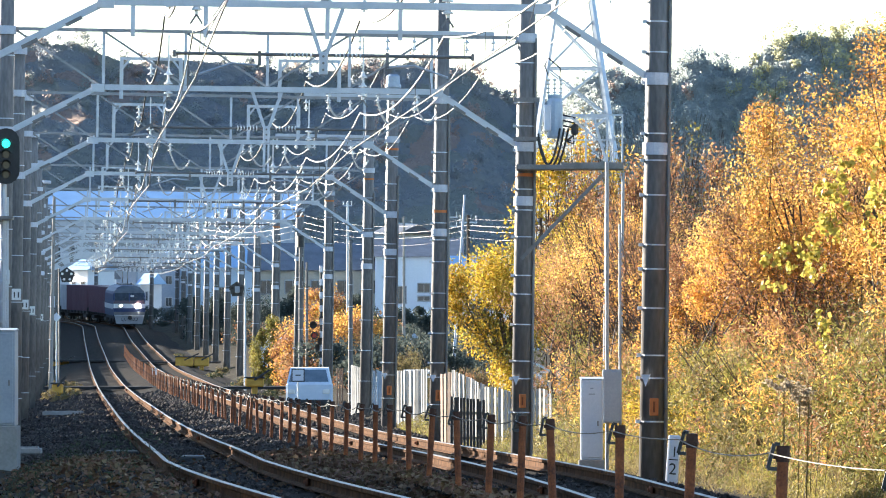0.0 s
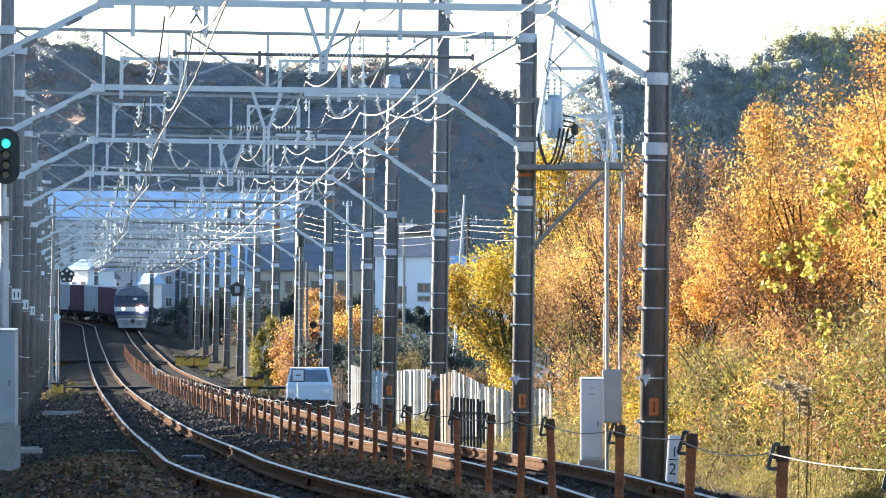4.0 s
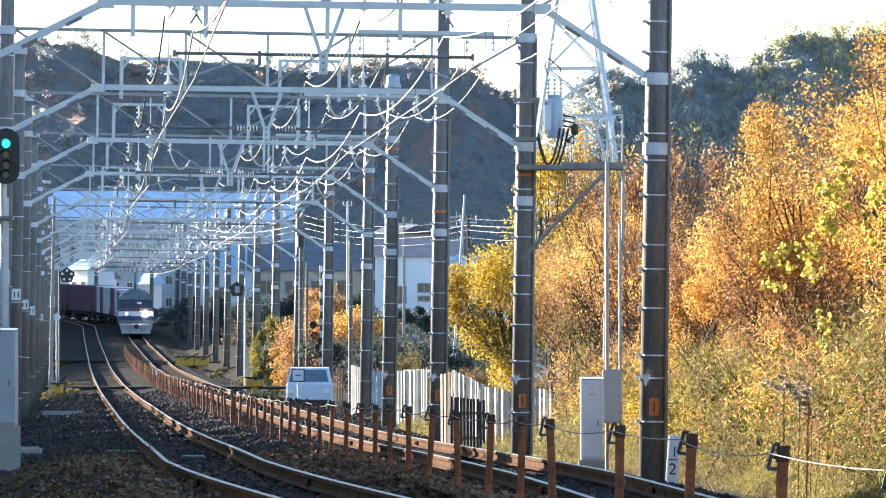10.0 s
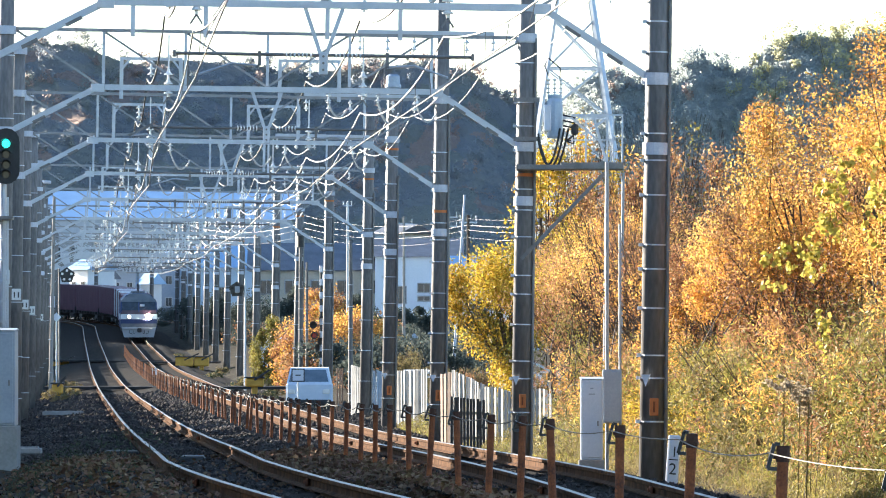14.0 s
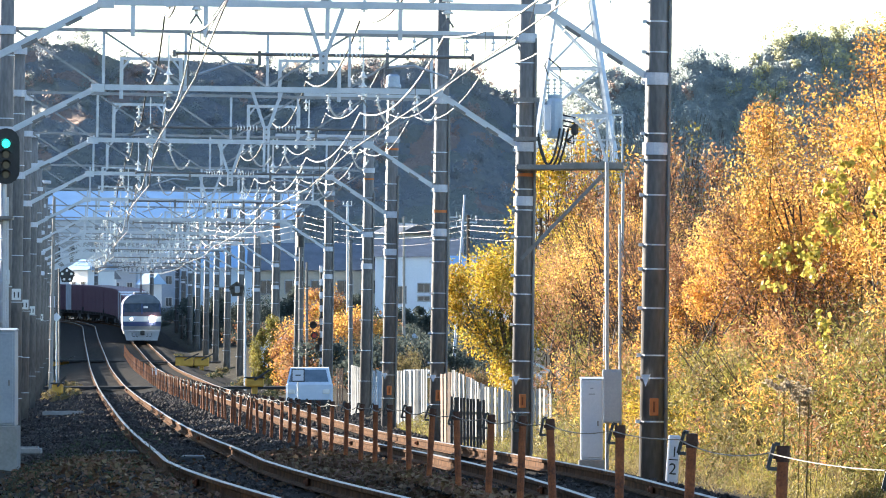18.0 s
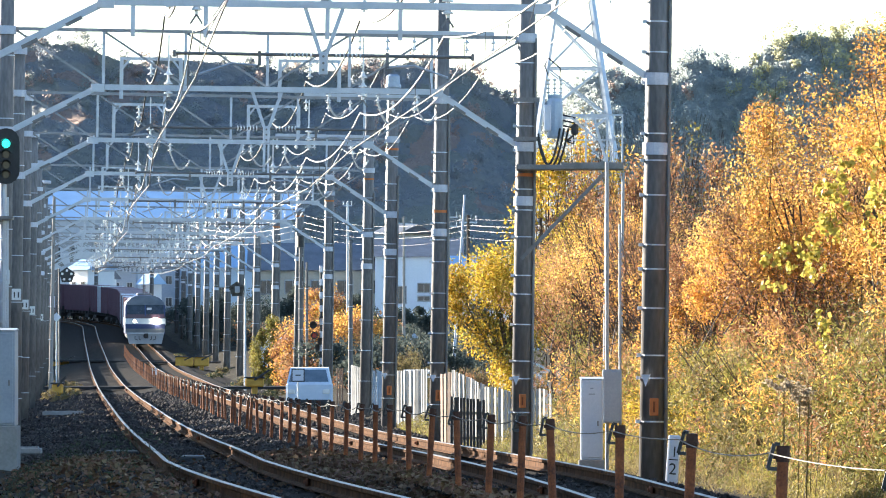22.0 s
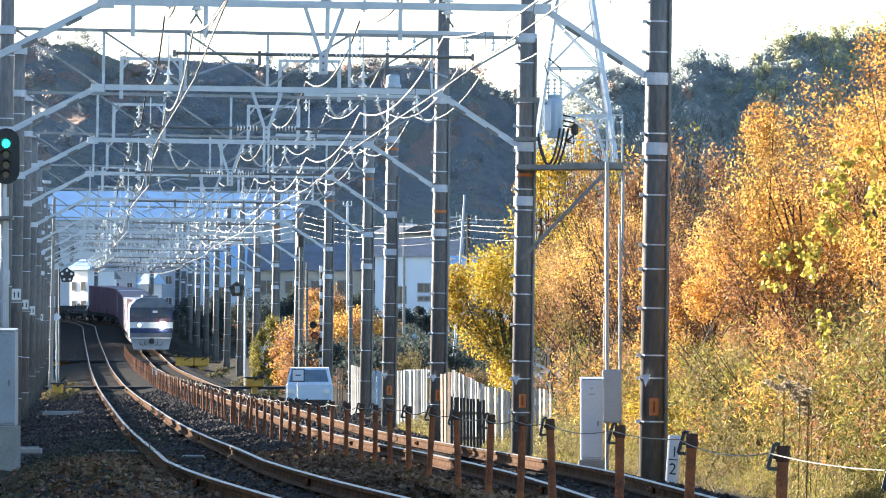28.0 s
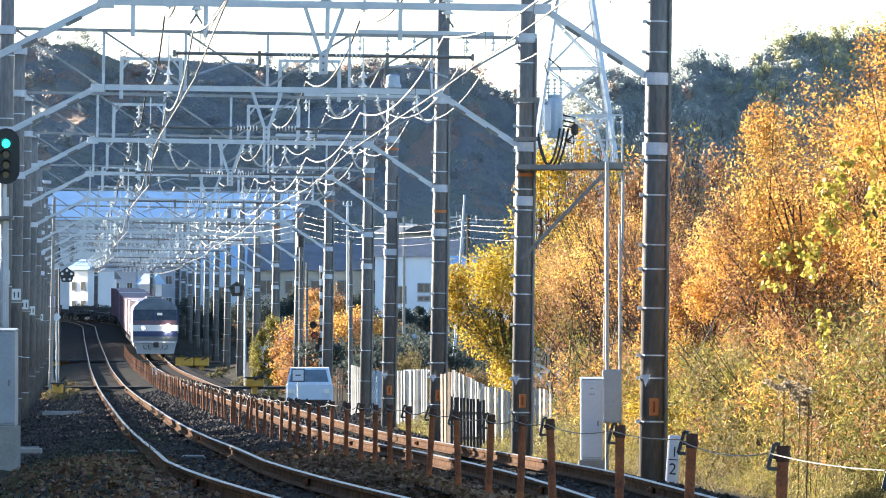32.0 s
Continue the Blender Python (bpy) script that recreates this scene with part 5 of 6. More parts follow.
LEVELS = (0, 2.4, 4.6, 6.6, 8.4, 10.0, 11.6, 13.2)
for sx in (-1, 1):
    for sy in (-1, 1):
        part("leg", bar(B(), leg(sx, sy, 0), leg(sx, sy, 14.2), 0.17 if sx > 0 else 0.12, 0.12), GALV, tw)
for lo, hi in zip(LEVELS, LEVELS[1:]):
    for sy in (-1, 1):
        part("strut", bar(B(), leg(-1, sy, lo), leg(1, sy, lo), 0.06, 0.06), GALV, tw)
        part("diagonal", bar(B(), leg(-1, sy, lo), leg(1, sy, hi), 0.05, 0.05), GALV, tw)
        part("diagonal", bar(B(), leg(1, sy, lo), leg(-1, sy, hi), 0.05, 0.05), GALV, tw)
    for sx in (-1, 1):
        part("strut", bar(B(), leg(sx, -1, lo), leg(sx, 1, lo), 0.06, 0.06), GALV, tw)
        part("diagonal", bar(B(), leg(sx, -1, lo), leg(sx, 1, hi), 0.05, 0.05), GALV, tw)

# ---- level crossings and their gear ----
for d, w in ((313.0, 5.0), (472.0, 6.0)):
    x0 = F_SLOPE * d
    t = tagged(new("level_crossing"), "grey road slabs of a level crossing laid between the rails", "level crossing", kind="structure")
    for a, wd in ((0.0, 2.0), (1.66, 0.96), (3.5, 2.5), (5.41, 0.96), (7.6, 3.2)):
        ob = part("slab", box(B(), (0, 0, 0), (wd, w, 0.12), bevel=0.01), ASPHALT, t)
        ob.location = (x0 + a, d, zr(d) - 0.085 - cross_fall(a, d))


def crossing_signal(a, d, top, lamps, label, lit=0):
    z0 = zr(d) - 0.8
    t = thing("crossing_signal", (a + F_SLOPE * d, d, z0), label, "crossing signal", "crossing signals")
    pst = B()
    rod(pst, (0, 0, 0), (0, 0, top), 0.055, seg=10)
    mast = part("mast", pst, BLACK, t)
    for k in range(int(top / 0.5)):
        s_ = B()
        lathe(s_, [(0.058, 0.25 + 0.5 * k), (0.060, 0.25 + 0.5 * k), (0.060, 0.5 + 0.5 * k), (0.058, 0.5 + 0.5 * k)], seg=12)
        part("pale_stripe", s_, WHITE_BAND, mast)
    for i, (x, z, side) in enumerate(lamps):
        b = B()
        rod(b, (x, 0.02, z), (x, 0.06, z), 0.145, seg=18)
        lamp = part("lamp", b, BLACK, t)
        part("arm", bar(B(), (0, 0.05, z), (x, 0.05, z), 0.04, 0.04), BLACK, lamp)
        if side:
            l = B()
            rod(l, (x, -0.02, z), (x, 0.015, z), 0.095, seg=16)
            part("lens", l, RED_LENS, lamp, "round red warning lens")
        hd = B()
        for k in range(9):
            u, v = radians(10 + 160 * k / 9), radians(10 + 160 * (k + 1) / 9)
            bar(hd, (x + 0.115 * math.cos(u), -0.1, z + 0.115 * math.sin(u)), (x + 0.115 * math.cos(v), -0.1, z + 0.115 * math.sin(v)), 0.24, 0.015)
        part("hood", hd, BLACK, lamp)
    return t


crossing_signal(9.52, 290, 5.5, ((-0.26, 2.85, True), (-0.30, 3.25, False), (0.05, 3.45, False), (-0.1, 2.4, False), (0.0, 2.65, False)),
                "black and white banded crossing signal with a red lamp")


def barrier(a, d, z, label, w=0.6, h=0.7):
    t = thing("barrier_machine", (a + F_SLOPE * d, d, zr(d) - 0.8), label, "barrier", "crossing barriers")
    z -= zr(d) - 0.8
    part("pedestal", box(B(), (0, 0, (z - h / 2) / 2), (0.24, 0.24, z - h / 2), bevel=0.02), YELLOW, t)
    part("housing", box(B(), (0, 0, z), (w, 0.5, h), bevel=0.05), YELLOW, t, "yellow steel housing")
    part("lid", box(B(), (0, -0.02, z + h / 2 + 0.03), (w + 0.08, 0.58, 0.06), bevel=0.01), BLACK, t)
    part("boom", bar(B(), (0, -0.3, z + 0.1), (w * 0.8, -0.3, z + 0.5), 0.06, 0.08), BLACK, t)
    return t


barrier(-0.52, 300, -0.39, "yellow and black crossing barrier machine", 0.45, 0.4)
barrier(7.35, 305, -0.15, "yellow and black barrier machine with a raised lid", 0.75, 0.35)
barrier(6.95, 466, 0.35, "yellow crossing barrier machine", 1.1, 0.55)
barrier(8.0, 466, 0.35, "yellow crossing barrier machine", 0.9, 0.55)
barrier(-0.65, 470, 0.2, "low orange barrier machine", 1.1, 0.5)


def repeater(a, d, z, label, lit):
    """A five-sided shunting signal on a slim post."""
    z0 = zr(d) - 0.8
    t = thing("repeater_signal", (a + F_SLOPE * d, d, z0), label, "signal", "five-sided signals")
    z -= z0
    pst = B()
    rod(pst, (0.36 if not lit else -0.36, 0.1, 0), (0.36 if not lit else -0.36, 0.1, z + 0.3), 0.045, seg=8)
    part("bracket", bar(B(), (-0.36, 0.14, z), (0.36, 0.14, z), 0.05, 0.05), BLACK, t)
    part("post", pst, CONCRETE_POLE, t)
    b = B()
    rod(b, (0, 0.0, z), (0, 0.12, z), 0.38, seg=5)
    plate = part("plate", b, BLACK, t)
    for k in range(5):
        u = radians(90 + 72 * k)
        l = B()
        rod(l, (0.22 * math.cos(u), -0.02, z + 0.22 * math.sin(u)), (0.22 * math.cos(u), 0.0, z + 0.22 * math.sin(u)), 0.06, seg=10)
        part("lens", l, PORCELAIN if lit else DARK_LENS, plate)
    if not lit:
        part("back_box", box(B(), (0.02, -0.06, z), (0.22, 0.1, 0.3), bevel=0.02), GREY_BOX, plate)
    return t


repeater(-0.18, 350, 4.55, "black five-sided signal with pale lamps", True)
repeater(7.62, 350, 3.9, "black five-sided signal seen from behind", False)


def signboard(a, d, z, w, h, post_h, label, m=WHITE_BOX, diamond=False):
    z0 = zr(d) - 0.8
    t = thing("signboard", (a + F_SLOPE * d, d, z0), label, "sign", "lineside signs")
    z -= z0
    part("post", rod(B(), (0, 0.04, 0), (0, 0.04, post_h - z0), 0.035, seg=8), GALV, t)
    rot = 45 if diamond else 0
    part("border", box(B(), (0, 0.0, z), (w, 0.02, h), ry=rot, bevel=0.004), BLACK if not diamond else m, t)
    part("face", box(B(), (0, -0.014, z), (w * 0.84, 0.012, h * 0.84), ry=rot), m, t)
    if not diamond:
        part("lettering_bar", box(B(), (0, -0.022, z), (w * 0.4, 0.006, h * 0.08)), BLACK, t)
    return t


signboard(7.45, 250, 0.35, 0.43, 0.43, 0.6, "white square board with a black border")
signboard(15.75, 350, 1.65, 0.36, 0.36, 1.7, "pale diamond warning sign on a post", CORRUGATED, True)
signboard(3.62, 330, 0.2, 0.22, 0.35, 0.3, "small white marker board between the tracks")
signboard(-0.75, 310, 3.1, 0.25, 0.55, 3.4, "white upright board with dark bars")
signboard(-0.62, 330, 2.55, 0.3, 0.3, 2.7, "small white triangular board", WHITE_BOX, True)

# blue-grey cars and sheds behind the line, half hidden by the fences
for i, (a, d, z, w, h, m) in enumerate(((11.4, 380, 0.2, 2.0, 0.8, PLASTER), (11.2, 420, 0.9, 1.6, 1.6, BLUE_WALL))):
    t = thing("lineside_hut", (a + F_SLOPE * d, d, zr(d) - 0.8), "low blue-grey hut beyond the line", "hut", "huts")
    zz = z - zr(d) + 0.8
    part("wall", box(B(), (0, 0.9, (zz + h / 2) / 2), (w, 1.8, zz + h / 2), bevel=0.02), m, t)
    part("roof", box(B(), (0, 0.9, zz + h / 2 + 0.04), (w + 0.06, 1.9, 0.05), rx=3, bevel=0.01), CORRUGATED, t)
    part("door", box(B(), (w * 0.2, -0.012, (zz + h / 2) * 0.45), (0.5, 0.03, (zz + h / 2) * 0.8)), GREY_BOX, t)
van = thing("parked_van", (8.42 + F_SLOPE * 270, 270, zr(270) - 0.78), "pale blue van parked beyond the line", "van")
VAN_GLASS = mat("van_glass", [(0.10, 0.14, 0.18), (0.16, 0.20, 0.25)], 0.1, bump=0)
body = part("body", box(B(), (0, 1.9, 0.72), (1.62, 3.6, 0.86), bevel=0.08), BLUE_WALL, van)
cabin = B()
vs = [cabin.verts.new(p) for p in ((-0.78, 0.25, 1.13), (0.78, 0.25, 1.13), (0.78, 3.6, 1.13), (-0.78, 3.6, 1.13), (-0.66, 0.62, 1.66), (0.66, 0.62, 1.66), (0.66, 3.5, 1.68), (-0.66, 3.5, 1.68))]
for f in ((0, 1, 5, 4), (1, 2, 6, 5), (2, 3, 7, 6), (3, 0, 4, 7), (4, 5, 6, 7), (3, 2, 1, 0)):
    cabin.faces.new([vs[k] for k in f])
part("cabin", cabin, BLUE_WALL, van)
glass = B()
vs = [glass.verts.new(p) for p in ((-0.70, 0.25, 1.17), (0.70, 0.25, 1.17), (0.60, 0.55, 1.60), (-0.60, 0.55, 1.60), (-0.70, 0.28, 1.17), (0.70, 0.28, 1.17), (0.60, 0.58, 1.60), (-0.60, 0.58, 1.60))]
for f in ((0, 1, 2, 3), (7, 6, 5, 4), (1, 5, 6, 2), (4, 0, 3, 7), (3, 2, 6, 7), (5, 1, 0, 4)):
    glass.faces.new([vs[k] for k in f])
part("windscreen", glass, VAN_GLASS, van)
part("bumper", box(B(), (0, 0.07, 0.44), (1.6, 0.14, 0.2), bevel=0.04), BLACK, van)
for sx in (-0.62, 0.62):
    part("headlamp", box(B(), (sx, 0.09, 0.82), (0.26, 0.06, 0.16), bevel=0.02), PORCELAIN, body)
    for y in (0.75, 3.0):
        part("wheel", rod(B(), (sx - 0.09, y, 0.29), (sx + 0.09, y, 0.29), 0.29, seg=16), BLACK, van)
for i, (x, d) in enumerate(((1.5, 303), (2.5, 300), (3.35, 302), (4.2, 305))):
    t = thing("guard_fence", (x, d, zr(d) - 0.8), "pale blue panelled road fence with tubular rails", "fence", "road fences")
    for k in range(4):
        part("post", rod(B(), (-0.45 + 0.3 * k, 0, 0), (-0.45 + 0.3 * k, 0, 1.40 + 0.14 * (k == 2)), 0.03, seg=8), CORRUGATED, t)
    for z in (0.8, 1.1, 1.38):
        part("rail", rod(B(), (-0.5, -0.03, z), (0.5, -0.03, z), 0.035, seg=8), WHITE_BOX, t)
    part("panel", box(B(), (0.05, 0.05, 0.98), (0.86, 0.03, 0.62), bevel=0.006), BLUE_WALL, t, "pale blue sheet panel")
for i in range(9):
    make_bush(verge(13.6 + 0.5 * i, 284 + 5 * math.sin(i * 2.2)), 1.25, 1.3, ((STRAW, 0.6), (RUSSET, 0.4)), 1100, 0.022, 8.0, "clump of dry brown grass behind the fences", 900 + i, "reed clumps")

# utility poles and cables of the street
def utility_pole(x, d, top, lean, r, m, label, arms=()):
    z0 = zr(d) - 0.9
    t = thing("utility_pole", (x, d, z0), label, "utility pole", "utility poles")
    pl = B()
    rod(pl, (0, 0, 0), (lean, 0, top - z0), r, r * 0.7, seg=10)
    part("pole", pl, m, t)
    for z, w in arms:
        part("cross_arm", bar(B(), (lean * 0.9 - w / 2, 0, z - z0), (lean * 0.9 + w / 2, 0, z - z0), 0.07, 0.07), GALV, t)
        for k in (-0.45, 0, 0.45):
            ins = B()
            insulator(ins, (lean * 0.9 + k * w, 0, z - z0 + 0.04), (lean * 0.9 + k * w, 0, z - z0 + 0.28), 0.05, 2)
            part("insulator", ins, PORCELAIN, t)
    return t


utility_pole(0.30, 300, 7.25, 0.55, 0.06, WHITE_BAND, "thin leaning pale pole")
utility_pole(1.0, 302, 6.5, 0.0, 0.09, BARK, "dark wooden utility pole", ((6.2, 0.7),))
utility_pole(0.25, 420, 8.8, 0.05, 0.12, CONCRETE, "concrete utility pole with cross arms", ((8.4, 1.0), (7.9, 1.0)))
utility_pole(-2.2, 430, 8.6, 0.0, 0.1, CONCRETE, "concrete utility pole with cross arms", ((8.2, 1.0),))
utility_pole(-5.5, 440, 9.6, 0.0, 0.09, GALV, "steel street lamp pole", ((9.4, 0.5),))
lp_d = 300.0
lamp_post = utility_pole(-1.36 + F_SLOPE * lp_d, lp_d, 7.75, 0.27, 0.075, CONCRETE_POLE, "slim pale steel lamp post with a short arm")
z_top = 7.75 - zr(lp_d) + 0.9
part("arm", bar(B(), (0.25, 0, z_top - 0.06), (0.55, 0, z_top), 0.07, 0.07), GALV, lamp_post)
part("lamp_head", box(B(), (0.42, 0, z_top), (0.32, 0.2, 0.14), bevel=0.03), WHITE_BOX, lamp_post, "white lamp head")
for z in (7.0, 6.2, 5.4):
    part("clip", box(B(), (0.2, -0.08, z), (0.26, 0.1, 0.16), bevel=0.02), WHITE_BOX, lamp_post)
crossing_pole = utility_pole(-0.86 + F_SLOPE * lp_d, lp_d + 1, 7.2, 0.16, 0.085, CONCRETE, "slim concrete pole by the crossing")
for k in range(5):
    part("strap", strap(B(), 0.082 - 0.004 * k, 1.5 + 1.3 * k, False), GALV, crossing_pole)
street = tagged(new("street_cable"), "bundle of pale street cables strung between poles", "cable", "street cables")
for k, (z, dz, r) in enumerate(((6.1, 0.05, 0.014), (5.9, 0.0, 0.009), (6.35, 0.1, 0.006), (5.6, 0.0, 0.006))):
    part("cable", tube(B(), sag((1.0, 302, z), (6.0, 280, z + dz), 0.25, 10), r, 6), CREAM_WIRE, street)
    part("cable", tube(B(), sag((1.0, 302, z), (-6.0, 330, z + 0.5 + dz), 0.4, 10), r, 6), CREAM_WIRE, street)
    part("cable", tube(B(), sag((-6.0, 330, z + 0.5 + dz), (-12.0, 360, z + 0.9), 0.4, 10), r, 6), CREAM_WIRE, street)

# small gear on the ballast
for a, d, w, l, name, label, m in ((1.66, 104, 0.34, 0.5, "track_magnet", "flat black track device between the rails", BLACK), (0.75, 112, 0.5, 0.3, "cable_box", "low dark cable box on the ballast", BLACK),
                                   (-0.2, 205, 1.1, 0.5, "cable_trough", "concrete cable trough lid", CONCRETE), (-0.9, 118, 0.9, 0.5, "cable_trough", "concrete cable trough lid", CONCRETE)):
    t = thing(name, line_point(a, d, -0.21), label, "trackside device")
    part("body", box(B(), (0, 0, 0.03), (w, l, 0.09), bevel=0.012), m, t)
    part("cover", box(B(), (0, 0, 0.085), (w * 0.9, l * 0.9, 0.02), bevel=0.004), GALV_DARK if m is BLACK else m, t)

for a, d, top, r, m, label in ((10.27, 280, 5.2, 0.10, CONCRETE_POLE, "slim concrete pole beside the crossing"), (9.04, 300, 5.4, 0.10, CONCRETE_POLE, "slim concrete pole with a black top drum"),
                               (9.29, 300, 4.6, 0.07, CONCRETE_POLE, "short slim concrete pole"), (8.0, 350, 4.4, 0.06, GALV, "slim steel post with step irons")):
    t = utility_pole(a + F_SLOPE * d, d, top, 0.0, r, m, label)
    z0 = zr(d) - 0.9
    for k in range(6):
        part("strap", strap(B(), r * (1 - 0.05 * k), 0.8 + 0.8 * k, False), GALV, t)
    if "drum" in label:
        part("drum", rod(B(), (0, 0, top - z0 - 0.2), (0, 0, top - z0 + 0.25), 0.13, seg=12), BLACK, t, "black drum on the pole top")
cap = thing("surge_arrester", (8.87 + F_SLOPE * 212 + 0.09, 212, zr(212) + 8.78), "blue-grey drum on a pole top", "line fitting")
lathe_bm = B()
lathe(lathe_bm, [(0.19, 0.0), (0.22, 0.05), (0.22, 0.12), (0.19, 0.14), (0.19, 0.36), (0.13, 0.40)], seg=16)
part("drum", lathe_bm, CORRUGATED, cap)
part("collar", lathe(B(), [(0.2, -0.12), (0.21, -0.12), (0.21, -0.02), (0.2, -0.02)], seg=16), GALV, cap)


# ---- the freight train ----
LOCO_BLUE = mat("loco_blue_paint", [(0.035, 0.05, 0.12), (0.055, 0.075, 0.17)], 0.5, scale=2, fine=30, bump=0.04, gloss=0.2)
LOCO_WHITE = mat("loco_white_paint", [(0.62, 0.62, 0.62), (0.74, 0.74, 0.74)], 0.4, scale=2, fine=30, bump=0.04)
LOCO_GREY = mat("loco_skirt_grey", [(0.33, 0.34, 0.36), (0.44, 0.45, 0.47)], 0.5, scale=2, fine=30, bump=0.04)
LOCO_ROOF = mat("loco_roof", [(0.10, 0.11, 0.12), (0.17, 0.18, 0.19)], 0.6, scale=2, fine=30, bump=0.1)
LOCO_DARK = mat("loco_dark_panel", [(0.055, 0.03, 0.045), (0.09, 0.05, 0.07)], 0.4, scale=2, fine=30, bump=0.04)
# Maroon paint, greyed and lightened by haze put into the colour.
MAROON = mat("hazed_maroon_paint", [(0.15, 0.08, 0.10), (0.21, 0.105, 0.125)], 0.6, scale=0.8, fine=12, bump=0.1, gloss=0.25)
PALE = mat("pale_container_paint", [(0.50, 0.50, 0.52), (0.66, 0.66, 0.68)], 0.5, scale=0.8, fine=12, bump=0.1)
DARK_STEEL = mat("wagon_steel", [(0.03, 0.028, 0.028), (0.07, 0.06, 0.055)], 0.7, 0.2, scale=2, fine=20, bump=0.2)
HEADLIGHT = mat("headlight_glass", [(1, 0.9, 0.75), (1, 0.92, 0.8)], 0.2, bump=0, glow=(1.0, 0.80, 0.55, 60.0))
HEADLIGHT_DIM = mat("dim_headlight_glass", [(1, 0.9, 0.75), (1, 0.92, 0.8)], 0.2, bump=0, glow=(1.0, 0.82, 0.60, 14.0))


def prism(bm, outline, y0, y1):
    """An outline in the cross section, drawn out from y0 to y1."""
    f = [bm.verts.new((x, y0, z)) for x, z in outline]
    b = [bm.verts.new((x, y1, z)) for x, z in outline]
    n = len(outline)
    bm.faces.new(f)
    bm.faces.new(b[::-1])
    for i in range(n):
        bm.faces.new((f[(i + 1) % n], f[i], b[i], b[(i + 1) % n]))
    return bm


def bogie(parent, y):
    b = B()
    box(b, (0, y, 0.5), (2.2, 2.6, 0.3), bevel=0.04)
    bg = part("bogie", b, DARK_STEEL, parent)
    for dy in (-0.95, 0.95):
        w = B()
        for sx in (-0.566, 0.566):
            rod(w, (sx - 0.06, y + dy, 0.43), (sx + 0.06, y + dy, 0.43), 0.43, seg=18)
        rod(w, (-0.7, y + dy, 0.43), (0.7, y + dy, 0.43), 0.08, seg=8)
        part("wheelset", w, DARK_STEEL, bg)


def make_loco():
    t = thing("locomotive", (0, 0, 0), "blue and white electric freight locomotive with its headlights on", "locomotive")
    # the cross section: straight sides, rounded shoulders
    side = [(-1.44, 1.0), (-1.44, 3.0), (-1.36, 3.25), (-1.0, 3.62), (-0.5, 3.78), (0.5, 3.78), (1.0, 3.62), (1.36, 3.25), (1.44, 3.0), (1.44, 1.0)]
    part("body", prism(B(), side, 0.9, 18.0), LOCO_BLUE, t)

    def band(z0, z1, y0, y1, w0, w1, m, name, label="", back=0.9):
        b = B()
        vs = [b.verts.new(p) for p in ((-w0, y0, z0), (w0, y0, z0), (w1, y1, z1), (-w1, y1, z1), (-w0, back, z0), (w0, back, z0), (w1, back, z1), (-w1, back, z1))]
        for f in ((0, 1, 2, 3), (1, 5, 6, 2), (4, 0, 3, 7), (3, 2, 6, 7), (5, 4, 7, 6), (0, 4, 5, 1)):
            b.faces.new([vs[i] for i in f])
        return part(name, b, m, t, label)

    band(1.10, 1.38, 0.06, 0.04, 1.40, 1.42, LOCO_ROOF, "front_sill")
    band(1.38, 1.72, 0.04, 0.02, 1.42, 1.44, LOCO_BLUE, "lower_front")
    band(1.72, 2.12, 0.016, 0.03, 1.445, 1.445, LOCO_WHITE, "white_stripe", "white band round the cab front")
    band(2.12, 2.42, 0.03, 0.07, 1.44, 1.44, LOCO_DARK, "front_panel", "dark panel below the windscreen")
    band(2.42, 3.10, 0.08, 0.34, 1.40, 1.36, GLASS, "windscreen", "dark sloping windscreen")
    band(3.10, 3.34, 0.30, 0.45, 1.42, 1.30, LOCO_ROOF, "brow")
    band(3.34, 3.76, 0.47, 0.8, 1.28, 0.72, LOCO_ROOF, "roof_front")
    for sx in (-1.41, 0.0, 1.41):
        part("pillar", bar(B(), (sx, 0.05, 2.28), (sx * 0.97, 0.31, 3.08), 0.09, 0.05), LOCO_BLUE, t)
    sk = B()
    prism(sk, [(-1.38, 1.1), (-1.18, 0.28), (1.18, 0.28), (1.38, 1.1)], 0.03, 0.4)
    part("skirt", sk, LOCO_GREY, t, "pale grey snow skirt")
    part("skirt_step", box(B(), (0, -0.01, 0.98), (2.5, 0.14, 0.07), bevel=0.02), LOCO_GREY, t)
    for sx, m in ((-0.78, HEADLIGHT_DIM), (0.78, HEADLIGHT)):
        case = part("headlight", box(B(), (sx, 0.0, 1.92), (0.46, 0.1, 0.26), bevel=0.03), PALE, t)
        l = B()
        rod(l, (sx, -0.065, 1.92), (sx, -0.03, 1.92), 0.09 if m is HEADLIGHT_DIM else 0.21, seg=14)
        part("lens", l, m, case, "glowing headlamp")
    cp = B()
    box(cp, (0, -0.12, 0.86), (0.26, 0.5, 0.3), bevel=0.05)
    box(cp, (0.06, -0.42, 0.86), (0.3, 0.2, 0.36), bevel=0.05)
    part("coupler", cp, DARK_STEEL, t)
    for sx in (-0.75, -0.45, 0.45, 0.75):
        h = B()
        tube(h, [(sx, 0.0, 0.82), (sx, -0.14, 0.62), (sx * 0.7, -0.16, 0.55)], 0.025, 6)
        part("brake_hose", h, BLACK, t)
    wp = B()
    bar(wp, (0.2, 0.06, 2.36), (0.75, 0.19, 2.75), 0.03, 0.03)
    bar(wp, (-0.75, 0.06, 2.36), (-0.2, 0.19, 2.75), 0.03, 0.03)
    part("wiper", wp, BLACK, t)
    part("front_plate", box(B(), (0.28, 0.16, 2.82), (0.34, 0.02, 0.16), bevel=0.01), PALE, t)
